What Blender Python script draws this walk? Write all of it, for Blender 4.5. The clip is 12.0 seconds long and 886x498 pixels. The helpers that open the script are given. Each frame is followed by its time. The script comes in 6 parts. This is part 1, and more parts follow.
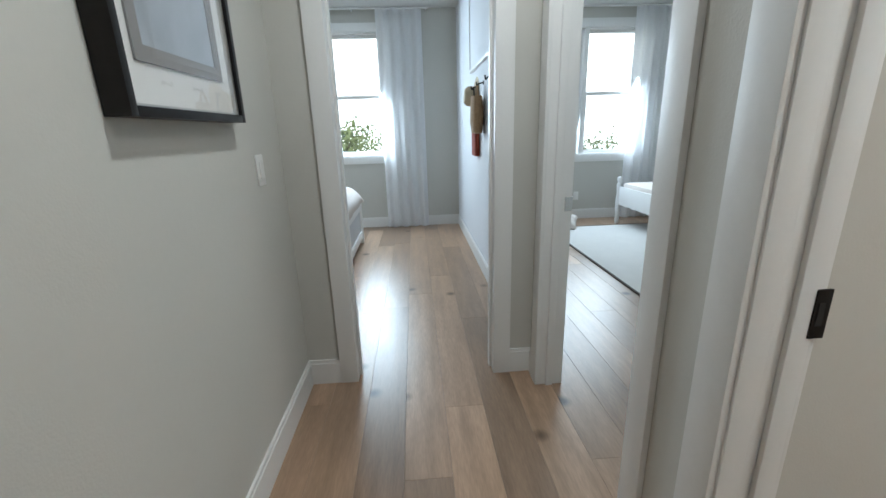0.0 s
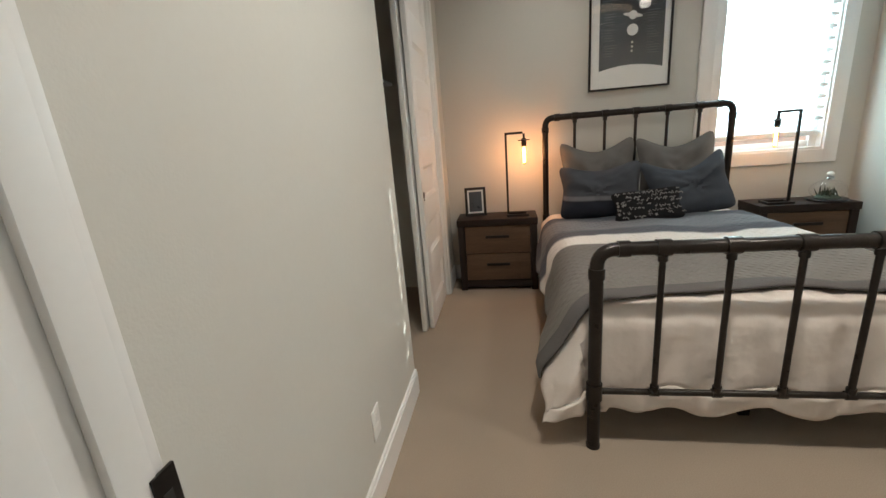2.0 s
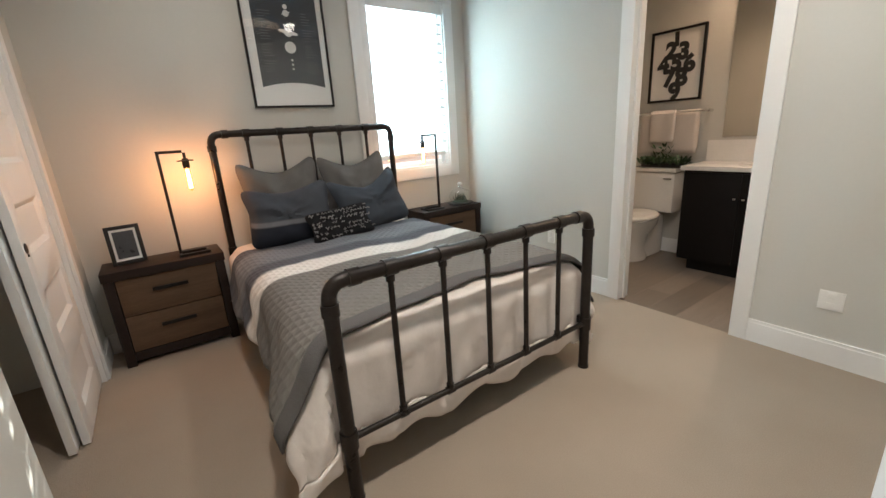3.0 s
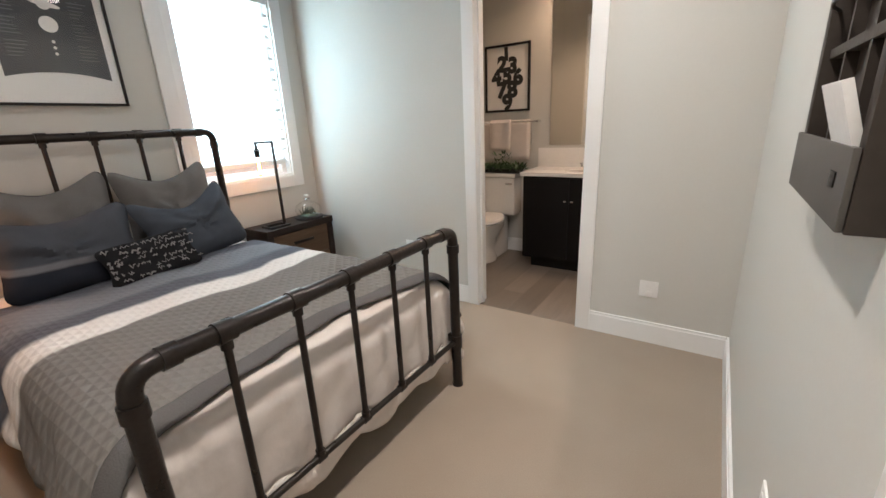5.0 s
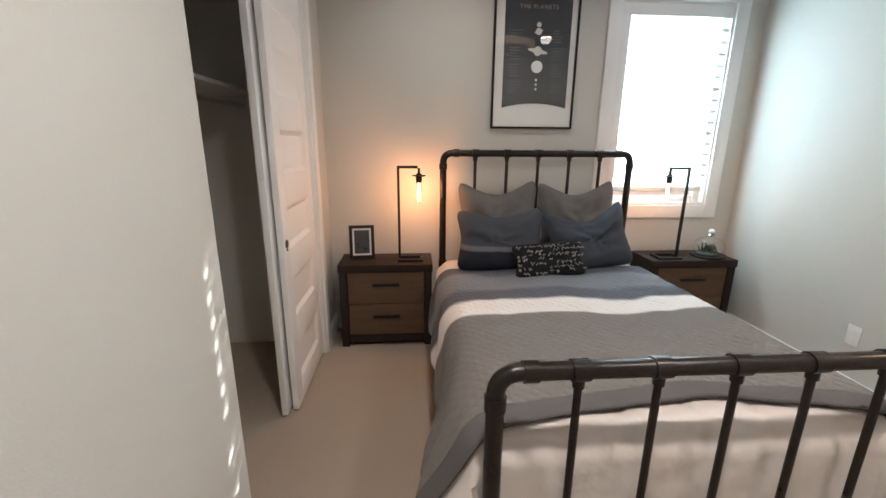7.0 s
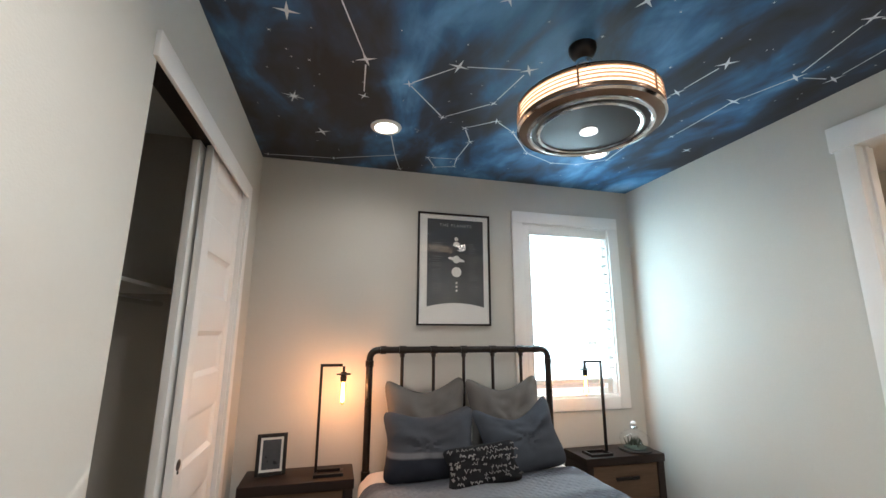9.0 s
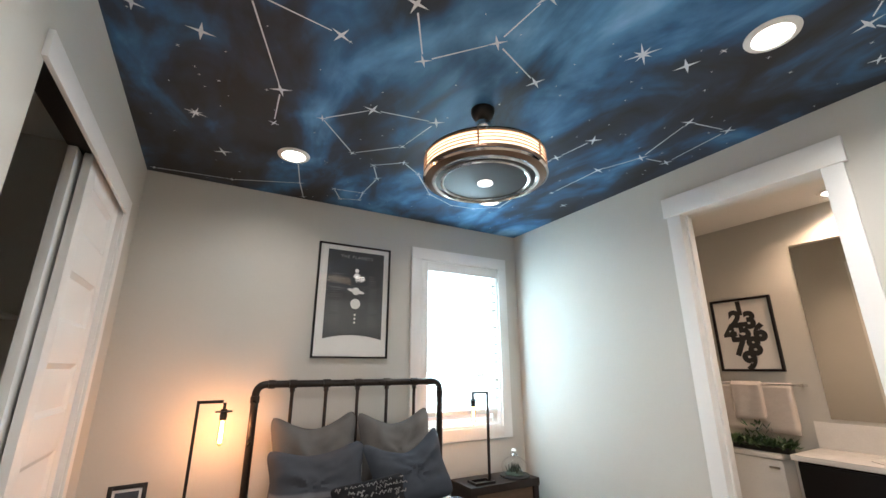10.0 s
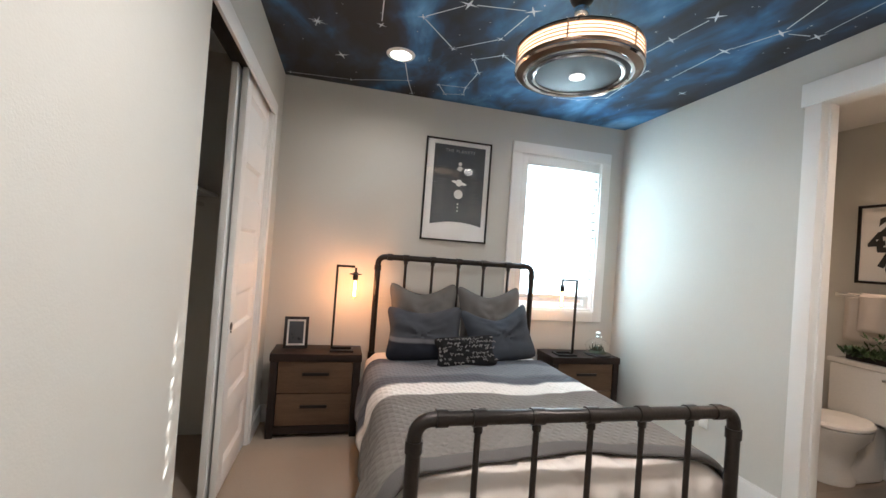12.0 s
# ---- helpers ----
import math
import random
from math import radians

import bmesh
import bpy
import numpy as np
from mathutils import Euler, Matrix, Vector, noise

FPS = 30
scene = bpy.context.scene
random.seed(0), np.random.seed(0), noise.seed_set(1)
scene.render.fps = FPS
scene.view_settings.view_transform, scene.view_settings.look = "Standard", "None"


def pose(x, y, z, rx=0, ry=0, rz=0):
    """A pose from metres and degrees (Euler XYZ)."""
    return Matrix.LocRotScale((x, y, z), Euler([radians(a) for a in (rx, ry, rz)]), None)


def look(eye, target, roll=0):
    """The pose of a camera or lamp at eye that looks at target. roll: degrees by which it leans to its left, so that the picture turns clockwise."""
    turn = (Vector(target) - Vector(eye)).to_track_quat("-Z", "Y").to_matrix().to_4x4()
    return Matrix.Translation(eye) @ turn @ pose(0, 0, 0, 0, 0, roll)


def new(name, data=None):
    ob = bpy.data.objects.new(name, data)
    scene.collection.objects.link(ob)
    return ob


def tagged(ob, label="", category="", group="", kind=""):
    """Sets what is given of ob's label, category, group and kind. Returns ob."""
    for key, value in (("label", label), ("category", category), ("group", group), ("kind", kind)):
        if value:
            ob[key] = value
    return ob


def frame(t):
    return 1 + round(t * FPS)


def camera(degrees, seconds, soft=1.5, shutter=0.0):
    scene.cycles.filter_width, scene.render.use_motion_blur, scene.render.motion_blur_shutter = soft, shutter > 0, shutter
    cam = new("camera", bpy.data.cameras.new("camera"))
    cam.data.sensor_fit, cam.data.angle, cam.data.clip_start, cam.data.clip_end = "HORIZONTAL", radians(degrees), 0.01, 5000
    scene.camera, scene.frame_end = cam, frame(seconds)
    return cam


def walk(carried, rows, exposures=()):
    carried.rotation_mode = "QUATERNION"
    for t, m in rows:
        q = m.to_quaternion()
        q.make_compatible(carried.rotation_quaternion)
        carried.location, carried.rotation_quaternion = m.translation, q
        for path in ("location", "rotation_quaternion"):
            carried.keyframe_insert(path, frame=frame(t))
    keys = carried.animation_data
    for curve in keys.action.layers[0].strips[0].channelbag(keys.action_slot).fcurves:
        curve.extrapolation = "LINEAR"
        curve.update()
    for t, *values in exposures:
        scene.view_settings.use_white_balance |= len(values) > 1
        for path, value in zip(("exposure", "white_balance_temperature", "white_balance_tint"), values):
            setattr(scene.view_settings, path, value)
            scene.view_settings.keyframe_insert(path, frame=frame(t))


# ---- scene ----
cam = camera(94.7, 12.0)
PATH = [
    (0, (0.201, 0.181, 1.264), (0.319, 2.099, 0.711), -1.7),
    (0.5, (0.162, 0.24, 1.273), (0.763, 2.071, 0.738), -2.5),
    (1, (0.239, 0.277, 1.273), (1.393, 1.825, 0.752), -4.1),
    (1.5, (0.439, 0.368, 1.269), (2.082, 1.375, 0.732), -4.7),
    (2, (0.612, 0.436, 1.29), (2.513, 0.756, 0.757), -4.7),
    (2.5, (0.771, 0.503, 1.28), (2.644, 0.04, 0.755), -4.1),
    (3, (0.893, 0.505, 1.283), (2.471, -0.593, 0.733), -3.6),
    (3.5, (0.988, 0.426, 1.293), (2.24, -1.02, 0.709), -3.2),
    (3.7, (1.021, 0.421, 1.299), (2.169, -1.106, 0.709), -3.0),
    (4.5, (1.062, 0.386, 1.324), (2.027, -1.310, 0.735), -2.8),
    (5.3, (1.096, 0.348, 1.347), (2.313, -1.129, 0.763), -2.6),
    (5.5, (1.103, 0.33, 1.356), (2.434, -1.048, 0.781), -2.6),
    (6, (1.125, 0.326, 1.389), (2.759, -0.689, 0.843), -1.7),
    (6.5, (1.152, 0.321, 1.405), (3.008, -0.215, 0.884), -0.5),
    (6.7, (1.155, 0.331, 1.417), (3.054, -0.027, 0.902), 0.0),
    (7.5, (1.172, 0.336, 1.438), (3.117, 0.381, 0.975), 0.6),
    (8.3, (1.185, 0.342, 1.463), (3.178, 0.245, 1.323), 1.2),
    (8.5, (1.175, 0.324, 1.485), (3.166, 0.133, 1.493), 1.1),
    (9, (1.127, 0.364, 1.474), (3.024, -0.128, 1.877), 0.2),
    (9.5, (1.088, 0.4, 1.473), (2.858, -0.333, 2.046), -0.3),
    (10, (1.043, 0.426, 1.459), (2.719, -0.513, 2.018), -0.1),
    (10.5, (0.99, 0.445, 1.434), (2.602, -0.652, 1.88), 0.4),
    (11, (0.916, 0.472, 1.404), (2.54, -0.66, 1.684), 1.4),
    (11.5, (0.832, 0.477, 1.398), (2.587, -0.474, 1.529), 2.7),
    (12, (0.742, 0.4, 1.409), (2.685, -0.073, 1.436), 4.2),
]
walk(cam, [(t, look(eye, target, roll)) for t, eye, target, roll in PATH],
     exposures=[(0.0, 0.14, 5750, 3), (0.5, -0.02, 5800, 3), (1.0, 0.04, 5900, 4), (1.5, 0.34, 6050, 5), (2.0, 0.40, 6050, 3), (3.5, 0.62, 5900, 6), (6.5, 0.62, 5900, 9), (8.5, 0.60, 5800, 6), (10.0, 0.82, 5800, 7), (12.0, 0.78, 5800, 8)])

# ---- world, sun, lamps, exposure ----
SUN = Vector((-1.785, 2.545, -1.08)).normalized()
world = bpy.data.worlds.new("world")
scene.world = world
world.use_nodes = True
wn = world.node_tree
sky = wn.nodes.new("ShaderNodeTexSky")
sky.sky_type = "NISHITA"
sky.sun_disc = False
sky.sun_elevation = math.asin(-SUN.z)
sky.sun_rotation = math.atan2(-SUN.x, -SUN.y)
wn.links.new(sky.outputs[0], wn.nodes["Background"].inputs[0])
wn.nodes["Background"].inputs[1].default_value = 0.15


def lamp(name, kind, energy, color, m, size=0.1, size_y=None, spot=None, blend=0.6):
    data = bpy.data.lights.new(name, kind)
    data.energy, data.color = energy, color
    if kind == "SUN":
        data.angle = radians(0.3)
    elif kind == "AREA":
        data.size = size
        if size_y:
            data.shape, data.size_y = "RECTANGLE", size_y
    else:
        data.shadow_soft_size = size
    if spot:
        data.spot_size, data.spot_blend = radians(spot), blend
    ob = new(name, data)
    ob.matrix_world = m
    return ob


WARM, AMBER, DAY = (1.0, 0.86, 0.745), (1.0, 0.40, 0.16), (0.80, 0.91, 1.0)
lamp("sun", "SUN", 5.0, (1.0, 0.93, 0.82), look((20, -20, 20), Vector((20, -20, 20)) + SUN))
# daylight in the window openings
lamp("daylight_bedroom", "AREA", 44, (0.68, 0.92, 1.0), look((4.249, -1.525, 1.70), (3.0, -1.525, 1.70)), 0.66, 1.16)
lamp("daylight_guest", "AREA", 55, DAY, look((-0.49, 5.78, 1.73), (-0.49, 4.0, 1.2)), 0.62, 1.4)
lamp("daylight_child", "AREA", 58, DAY, look((2.5, 5.78, 1.7), (2.5, 4.0, 1.2)), 1.5, 1.4)
# recessed ceiling lights, fan light, table lamps
for x, y, watts in ((3.50, 0.12, 20), (3.50, -1.38, 13), (1.56, -1.38, 62), (1.56, 0.12, 88)):
    lamp("downlight_lamp", "SPOT", watts, WARM, look((x, y, 2.715), (x, y, 0)), 0.07, spot=165, blend=1.0)
# fill lamp added in the hall, unseen, placed to brighten its side wall
lamp("hall_fill_lamp", "SPOT", 52, (1.0, 0.97, 0.93), look((0.55, 1.15, 2.715), (0.55, 1.15, 0)), 0.05, spot=150)
lamp("bath_lamp", "SPOT", 42, (1.0, 0.64, 0.40), look((2.03, -3.36, 2.65), (2.03, -3.36, 0)), 0.05, spot=150)
lamp("fan_lamp", "POINT", 7.0, WARM, pose(2.54, -0.65, 2.41), 0.05)
lamp("filament_lamp", "POINT", 4.6, AMBER, pose(3.97, 0.292, 1.10), 0.05)
lamp("filament_lamp", "POINT", 1.3, AMBER, pose(3.95, -1.475, 1.10), 0.02)


# ---- materials ----
def material(name, base, rough=0.6, metal=0.0, var=0.12, scale=5.0, fine=0.06, fscale=90.0, bump=0.05, bscale=240.0,
             per_object=0.0, stretch=(1, 1, 1), spec=0.5, transmission=0.0, emission=None, strength=0.0, bump_dist=0.004):
    m = bpy.data.materials.new(name)
    m.use_nodes = True
    n, l = m.node_tree.nodes, m.node_tree.links
    b = n["Principled BSDF"]
    b.inputs["Roughness"].default_value = rough
    b.inputs["Metallic"].default_value = metal
    b.inputs["Specular IOR Level"].default_value = spec
    b.inputs["Transmission Weight"].default_value = transmission
    tc = n.new("ShaderNodeTexCoord")
    mp = n.new("ShaderNodeMapping")
    mp.inputs["Scale"].default_value = stretch
    l.new(tc.outputs["Object"], mp.inputs["Vector"])
    vec = mp.outputs["Vector"]
    if per_object:
        oi = n.new("ShaderNodeObjectInfo")
        add = n.new("ShaderNodeVectorMath")
        add.operation = "MULTIPLY_ADD"
        l.new(oi.outputs["Random"], add.inputs[0])
        add.inputs[1].default_value = (37, 53, 19)
        l.new(vec, add.inputs[2])
        vec = add.outputs[0]
    big, small, rel = n.new("ShaderNodeTexNoise"), n.new("ShaderNodeTexNoise"), n.new("ShaderNodeTexNoise")
    for tex, sc, det in ((big, scale, 4), (small, fscale, 3), (rel, bscale, 2)):
        tex.inputs["Scale"].default_value = sc
        tex.inputs["Detail"].default_value = det
        l.new(vec, tex.inputs["Vector"])
    def scaled(sock, amount, offset):
        q = n.new("ShaderNodeMath")
        q.operation = "MULTIPLY_ADD"
        l.new(sock, q.inputs[0])
        q.inputs[1].default_value, q.inputs[2].default_value = amount, offset
        return q.outputs[0]
    def times(a, c):
        q = n.new("ShaderNodeMath")
        q.operation = "MULTIPLY"
        l.new(a, q.inputs[0]), l.new(c, q.inputs[1])
        return q.outputs[0]
    f = times(scaled(big.outputs["Fac"], 2 * var, 1 - var), scaled(small.outputs["Fac"], 2 * fine, 1 - fine))
    if per_object:
        f = times(f, scaled(oi.outputs["Random"], per_object, 1 - per_object / 2))
    mix = n.new("ShaderNodeVectorMath")
    mix.operation = "SCALE"
    mix.inputs[0].default_value = base
    l.new(f, mix.inputs["Scale"])
    l.new(mix.outputs[0], b.inputs["Base Color"])
    l.new(scaled(big.outputs["Fac"], 0.16, rough - 0.08), b.inputs["Roughness"])
    if bump:
        bp = n.new("ShaderNodeBump")
        bp.inputs["Strength"].default_value = bump
        bp.inputs["Distance"].default_value = bump_dist
        l.new(rel.outputs["Fac"], bp.inputs["Height"])
        l.new(bp.outputs[0], b.inputs["Normal"])
    if emission:
        b.inputs["Emission Color"].default_value = (*emission, 1)
        b.inputs["Emission Strength"].default_value = strength
    return m


def glass_material(name, color=(1, 1, 1), rough=0.02):
    m = bpy.data.materials.new(name)
    m.use_nodes = True
    n, l = m.node_tree.nodes, m.node_tree.links
    n.remove(n["Principled BSDF"])
    lw, pw, ma, tr, gl, mx = (n.new("ShaderNode" + k) for k in ("LayerWeight", "Math", "Math", "BsdfTransparent", "BsdfGlossy", "MixShader"))
    tr.inputs["Color"].default_value = (*color, 1)
    gl.inputs["Roughness"].default_value = rough
    lw.inputs["Blend"].default_value = 0.5
    pw.operation, ma.operation = "POWER", "MULTIPLY_ADD"
    pw.inputs[1].default_value, ma.inputs[1].default_value, ma.inputs[2].default_value = 4.0, 0.6, 0.03
    l.new(lw.outputs["Facing"], pw.inputs[0]), l.new(pw.outputs[0], ma.inputs[0])
    l.new(ma.outputs[0], mx.inputs[0]), l.new(tr.outputs[0], mx.inputs[1]), l.new(gl.outputs[0], mx.inputs[2])
    l.new(mx.outputs[0], n["Material Output"].inputs["Surface"])
    return m


def cloth_light(name, color, through_share):
    """White cloth or thin slats that let part of the light through."""
    m = bpy.data.materials.new(name)
    m.use_nodes = True
    n, l = m.node_tree.nodes, m.node_tree.links
    n.remove(n["Principled BSDF"])
    d, t, mx, tex, tc, rp = (n.new("ShaderNode" + k) for k in ("BsdfDiffuse", "BsdfTranslucent", "MixShader", "TexNoise", "TexCoord", "ValToRGB"))
    tex.inputs["Scale"].default_value = 60
    l.new(tc.outputs["Object"], tex.inputs["Vector"]), l.new(tex.outputs["Fac"], rp.inputs["Fac"])
    rp.color_ramp.elements[0].color = (*[c * 0.92 for c in color], 1)
    rp.color_ramp.elements[1].color = (*color, 1)
    l.new(rp.outputs[0], d.inputs["Color"]), l.new(rp.outputs[0], t.inputs["Color"])
    mx.inputs[0].default_value = through_share
    l.new(d.outputs[0], mx.inputs[1]), l.new(t.outputs[0], mx.inputs[2])
    l.new(mx.outputs[0], n["Material Output"].inputs["Surface"])
    return m


def glow_material(name, color, strength):
    m = bpy.data.materials.new(name)
    m.use_nodes = True
    b = m.node_tree.nodes["Principled BSDF"]
    b.inputs["Base Color"].default_value = (0.8, 0.8, 0.8, 1)
    b.inputs["Emission Color"].default_value = (*color, 1)
    b.inputs["Emission Strength"].default_value = strength
    return m


PAINT = material("greige_wall_paint", (0.576, 0.562, 0.518), 0.72, var=0.025, scale=1.6, fine=0.02, fscale=60, bump=0.12, bscale=160, spec=0.3)
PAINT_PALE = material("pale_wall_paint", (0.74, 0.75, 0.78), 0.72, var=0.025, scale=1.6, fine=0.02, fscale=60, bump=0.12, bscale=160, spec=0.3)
CEIL_WHITE = material("white_ceiling_paint", (0.8, 0.79, 0.77), 0.8, var=0.02, bump=0.2, bscale=110, spec=0.2)
TRIM = material("white_trim_paint", (0.80, 0.79, 0.77), 0.38, var=0.03, scale=3, fine=0.02, bump=0.04, bscale=60)
CARPET = material("beige_carpet", (0.405, 0.335, 0.265), 0.95, var=0.10, scale=2.2, fine=0.22, fscale=260, bump=0.9, bscale=420, spec=0.05, bump_dist=0.006)
OAK = material("oak_floor_plank", (0.34, 0.228, 0.150), 0.32, var=0.36, scale=3.5, fine=0.26, fscale=26, bump=0.10, bscale=60, per_object=0.60, stretch=(6, 0.7, 1))
BATH_PLANK = material("grey_brown_bath_plank", (0.21, 0.172, 0.138), 0.42, var=0.22, scale=3.5, fine=0.12, fscale=30, bump=0.10, bscale=60, per_object=0.30, stretch=(6, 0.7, 1))
SUBFLOOR = material("dark_floor_joint", (0.12, 0.08, 0.055), 0.9)
IRON = material("dark_bronze_iron", (0.027, 0.022, 0.019), 0.30, metal=0.55, var=0.35, scale=14, fine=0.2, bump=0.25, bscale=90)
IRON_PLATE = material("black_metal", (0.020, 0.018, 0.017), 0.4, metal=0.6, var=0.2, scale=20)
WOOD_DARK = material("espresso_wood", (0.020, 0.0125, 0.010), 0.5, spec=0.25, var=0.35, scale=5, fine=0.2, fscale=40, bump=0.15, bscale=70, stretch=(1, 0.4, 6))
WOOD_DRAWER = material("weathered_brown_wood", (0.108, 0.067, 0.041), 0.6, spec=0.25, var=0.3, scale=4, fine=0.25, fscale=30, bump=0.2, bscale=60, stretch=(1, 0.7, 9), per_object=0.15)
VANITY = material("black_brown_cabinet", (0.007, 0.006, 0.006), 0.55, spec=0.2, var=0.2, scale=6)
WHITE_PLASTIC = material("white_plastic", (0.80, 0.79, 0.76), 0.35, var=0.01, bump=0)
CERAMIC = material("white_ceramic", (0.78, 0.76, 0.72), 0.12, var=0.015, bump=0)
QUARTZ = material("white_quartz", (0.78, 0.76, 0.73), 0.2, var=0.04, scale=20, bump=0)
CHROME = material("chrome", (0.75, 0.75, 0.75), 0.12, metal=1.0, var=0.02, bump=0)
LINEN_WHITE = material("white_cotton", (0.64, 0.58, 0.53), 0.9, var=0.04, scale=4, fine=0.05, fscale=200, bump=0.35, bscale=14, spec=0.1, bump_dist=0.02)
SHAM = material("grey_linen", (0.135, 0.127, 0.120), 0.92, var=0.10, scale=9, fine=0.15, fscale=240, bump=0.4, bscale=300, spec=0.1)
NAVY = material("slate_blue_cotton", (0.058, 0.066, 0.080), 0.9, var=0.15, scale=9, fine=0.15, fscale=240, bump=0.4, bscale=300, spec=0.1)
BLACK_CLOTH = material("black_cotton", (0.018, 0.018, 0.02), 0.9, var=0.2, scale=9, bump=0.4, bscale=300, spec=0.1)
PAPER = material("white_paper", (0.76, 0.74, 0.71), 0.7, var=0.02, bump=0)
INK = material("black_ink", (0.02, 0.02, 0.02), 0.6, var=0.1, bump=0)
SLATE_INK = material("charcoal_poster_print", (0.052, 0.056, 0.062), 0.55, var=0.15, scale=12, bump=0)
STAR_PAINT = material("white_star_paint", (0.72, 0.76, 0.80), 0.6, var=0.12, scale=20, fine=0.1, bump=0)
LEAF = material("green_leaves", (0.042, 0.085, 0.028), 0.5, var=0.4, scale=30)
# leaves of the trees outside, lightened to imitate bright haze
YARD_LEAF = material("hazed_tree_leaves", (0.15, 0.19, 0.085), 0.6, var=0.4, scale=6)
BARK = material("tree_bark", (0.10, 0.075, 0.055), 0.9, var=0.3, scale=20)
RUG = material("cream_woven_rug", (0.62, 0.60, 0.57), 0.95, var=0.06, scale=6, fine=0.25, fscale=180, bump=0.8, bscale=260, spec=0.05)
RUG_EDGE = material("dark_rug_binding", (0.10, 0.085, 0.075), 0.95)
STRAW = material("woven_straw", (0.33, 0.21, 0.11), 0.85, var=0.3, scale=30, bump=0.5, bscale=120)
RED_CLOTH = material("brick_red_felt", (0.25, 0.045, 0.025), 0.9, var=0.2, scale=20)
YELLOW = material("yellow_petals", (0.62, 0.50, 0.10), 0.7, var=0.2, scale=40)
GRASS = material("dry_grass_ground", (0.22, 0.19, 0.11), 0.95, var=0.35, scale=0.4, fine=0.3, fscale=5, bump=0)
ROOF_TILE = material("terracotta_roof", (0.55, 0.32, 0.21), 0.8, var=0.2, scale=3)
PANE = glass_material("window_glass")
FRAME_GLASS = glass_material("picture_glass", rough=0.01)
BULB_GLASS = glass_material("amber_bulb_glass", (1.0, 0.85, 0.62))
BLIND = cloth_light("white_blind_slat", (0.90, 0.90, 0.89), 0.6)
SHEER = cloth_light("white_sheer_cloth", (0.90, 0.90, 0.91), 0.45)
GLOW_DOWN = glow_material("downlight_glow", (1.0, 0.88, 0.72), 9.0)
GLOW_FILAMENT = glow_material("filament_glow", (1.0, 0.50, 0.13), 16.0)
GLOW_FAN = glow_material("fan_light_glow", (1.0, 0.66, 0.38), 1.25)
MIRROR = material("mirror_silver", (0.86, 0.87, 0.86), 0.02, metal=1.0, var=0.0, fine=0.0, bump=0)


def mural_material():
    """Deep blue night sky with drifting lighter cloud, painted on the ceiling."""
    m = bpy.data.materials.new("night_sky_mural")
    m.use_nodes = True
    n, l = m.node_tree.nodes, m.node_tree.links
    b = n["Principled BSDF"]
    b.inputs["Roughness"].default_value = 0.55
    b.inputs["Specular IOR Level"].default_value = 0.3
    tc, mp = n.new("ShaderNodeTexCoord"), n.new("ShaderNodeMapping")
    mp.inputs["Rotation"].default_value = (0, 0, radians(-52))
    mp.inputs["Scale"].default_value = (0.75, 1.35, 1)
    l.new(tc.outputs["Object"], mp.inputs["Vector"])
    cloud, wisp = n.new("ShaderNodeTexNoise"), n.new("ShaderNodeTexNoise")
    cloud.inputs["Scale"].default_value, cloud.inputs["Detail"].default_value, cloud.inputs["Distortion"].default_value = 1.5, 7, 0.7
    wisp.inputs["Scale"].default_value, wisp.inputs["Detail"].default_value, wisp.inputs["Distortion"].default_value = 3.6, 8, 0.8
    l.new(mp.outputs[0], cloud.inputs["Vector"]), l.new(mp.outputs[0], wisp.inputs["Vector"])
    # the milky band painted across the middle of the room
    sep = n.new("ShaderNodeSeparateXYZ")
    l.new(tc.outputs["Object"], sep.inputs[0])
    def op(kind, a, c, d=None):
        q = n.new("ShaderNodeMath")
        q.operation = kind
        for i, v in enumerate((a, c, d)):
            if v is None:
                continue
            if isinstance(v, (int, float)):
                q.inputs[i].default_value = v
            else:
                l.new(v, q.inputs[i])
        return q.outputs[0]
    along = op("ADD", op("MULTIPLY", op("SUBTRACT", sep.outputs["X"], 2.6), 0.62), op("MULTIPLY", op("SUBTRACT", sep.outputs["Y"], -0.75), 0.78))
    band = op("SUBTRACT", 1.0, op("MINIMUM", op("ABSOLUTE", op("DIVIDE", along, 1.5), 0.0), 1.0))
    f = op("ADD", op("MULTIPLY", cloud.outputs["Fac"], 0.92), op("MULTIPLY", band, 0.15))
    f = op("ADD", f, op("MULTIPLY", op("SUBTRACT", wisp.outputs["Fac"], 0.5), 0.36))
    rp = n.new("ShaderNodeValToRGB")
    e = rp.color_ramp.elements
    e[0].position, e[0].color = 0.38, (0.027, 0.027, 0.031, 1)
    e[1].position, e[1].color = 0.86, (0.30, 0.54, 0.82, 1)
    for p, c in ((0.50, (0.035, 0.051, 0.080, 1)), (0.61, (0.045, 0.130, 0.27, 1)), (0.72, (0.115, 0.295, 0.54, 1))):
        x = e.new(p)
        x.color = c
    l.new(f, rp.inputs[0]), l.new(rp.outputs[0], b.inputs["Base Color"])
    return m


MURAL = mural_material()


# ---- building helpers ----
def box(bm, x0, x1, y0, y1, z0, z1, bev=0.0):
    got = bmesh.ops.create_cube(bm, size=1, matrix=Matrix.LocRotScale(((x0 + x1) / 2, (y0 + y1) / 2, (z0 + z1) / 2), None,
                                                                    (abs(x1 - x0), abs(y1 - y0), abs(z1 - z0))))
    if bev:
        edges = list({e for v in got["verts"] for e in v.link_edges})
        bmesh.ops.bevel(bm, geom=edges, offset=bev, segments=2, profile=0.6, affect="EDGES", clamp_overlap=True)
    return bm


def boxes(*rows, bev=0.0):
    bm = bmesh.new()
    for r in rows:
        box(bm, *r, bev=bev)
    return bm


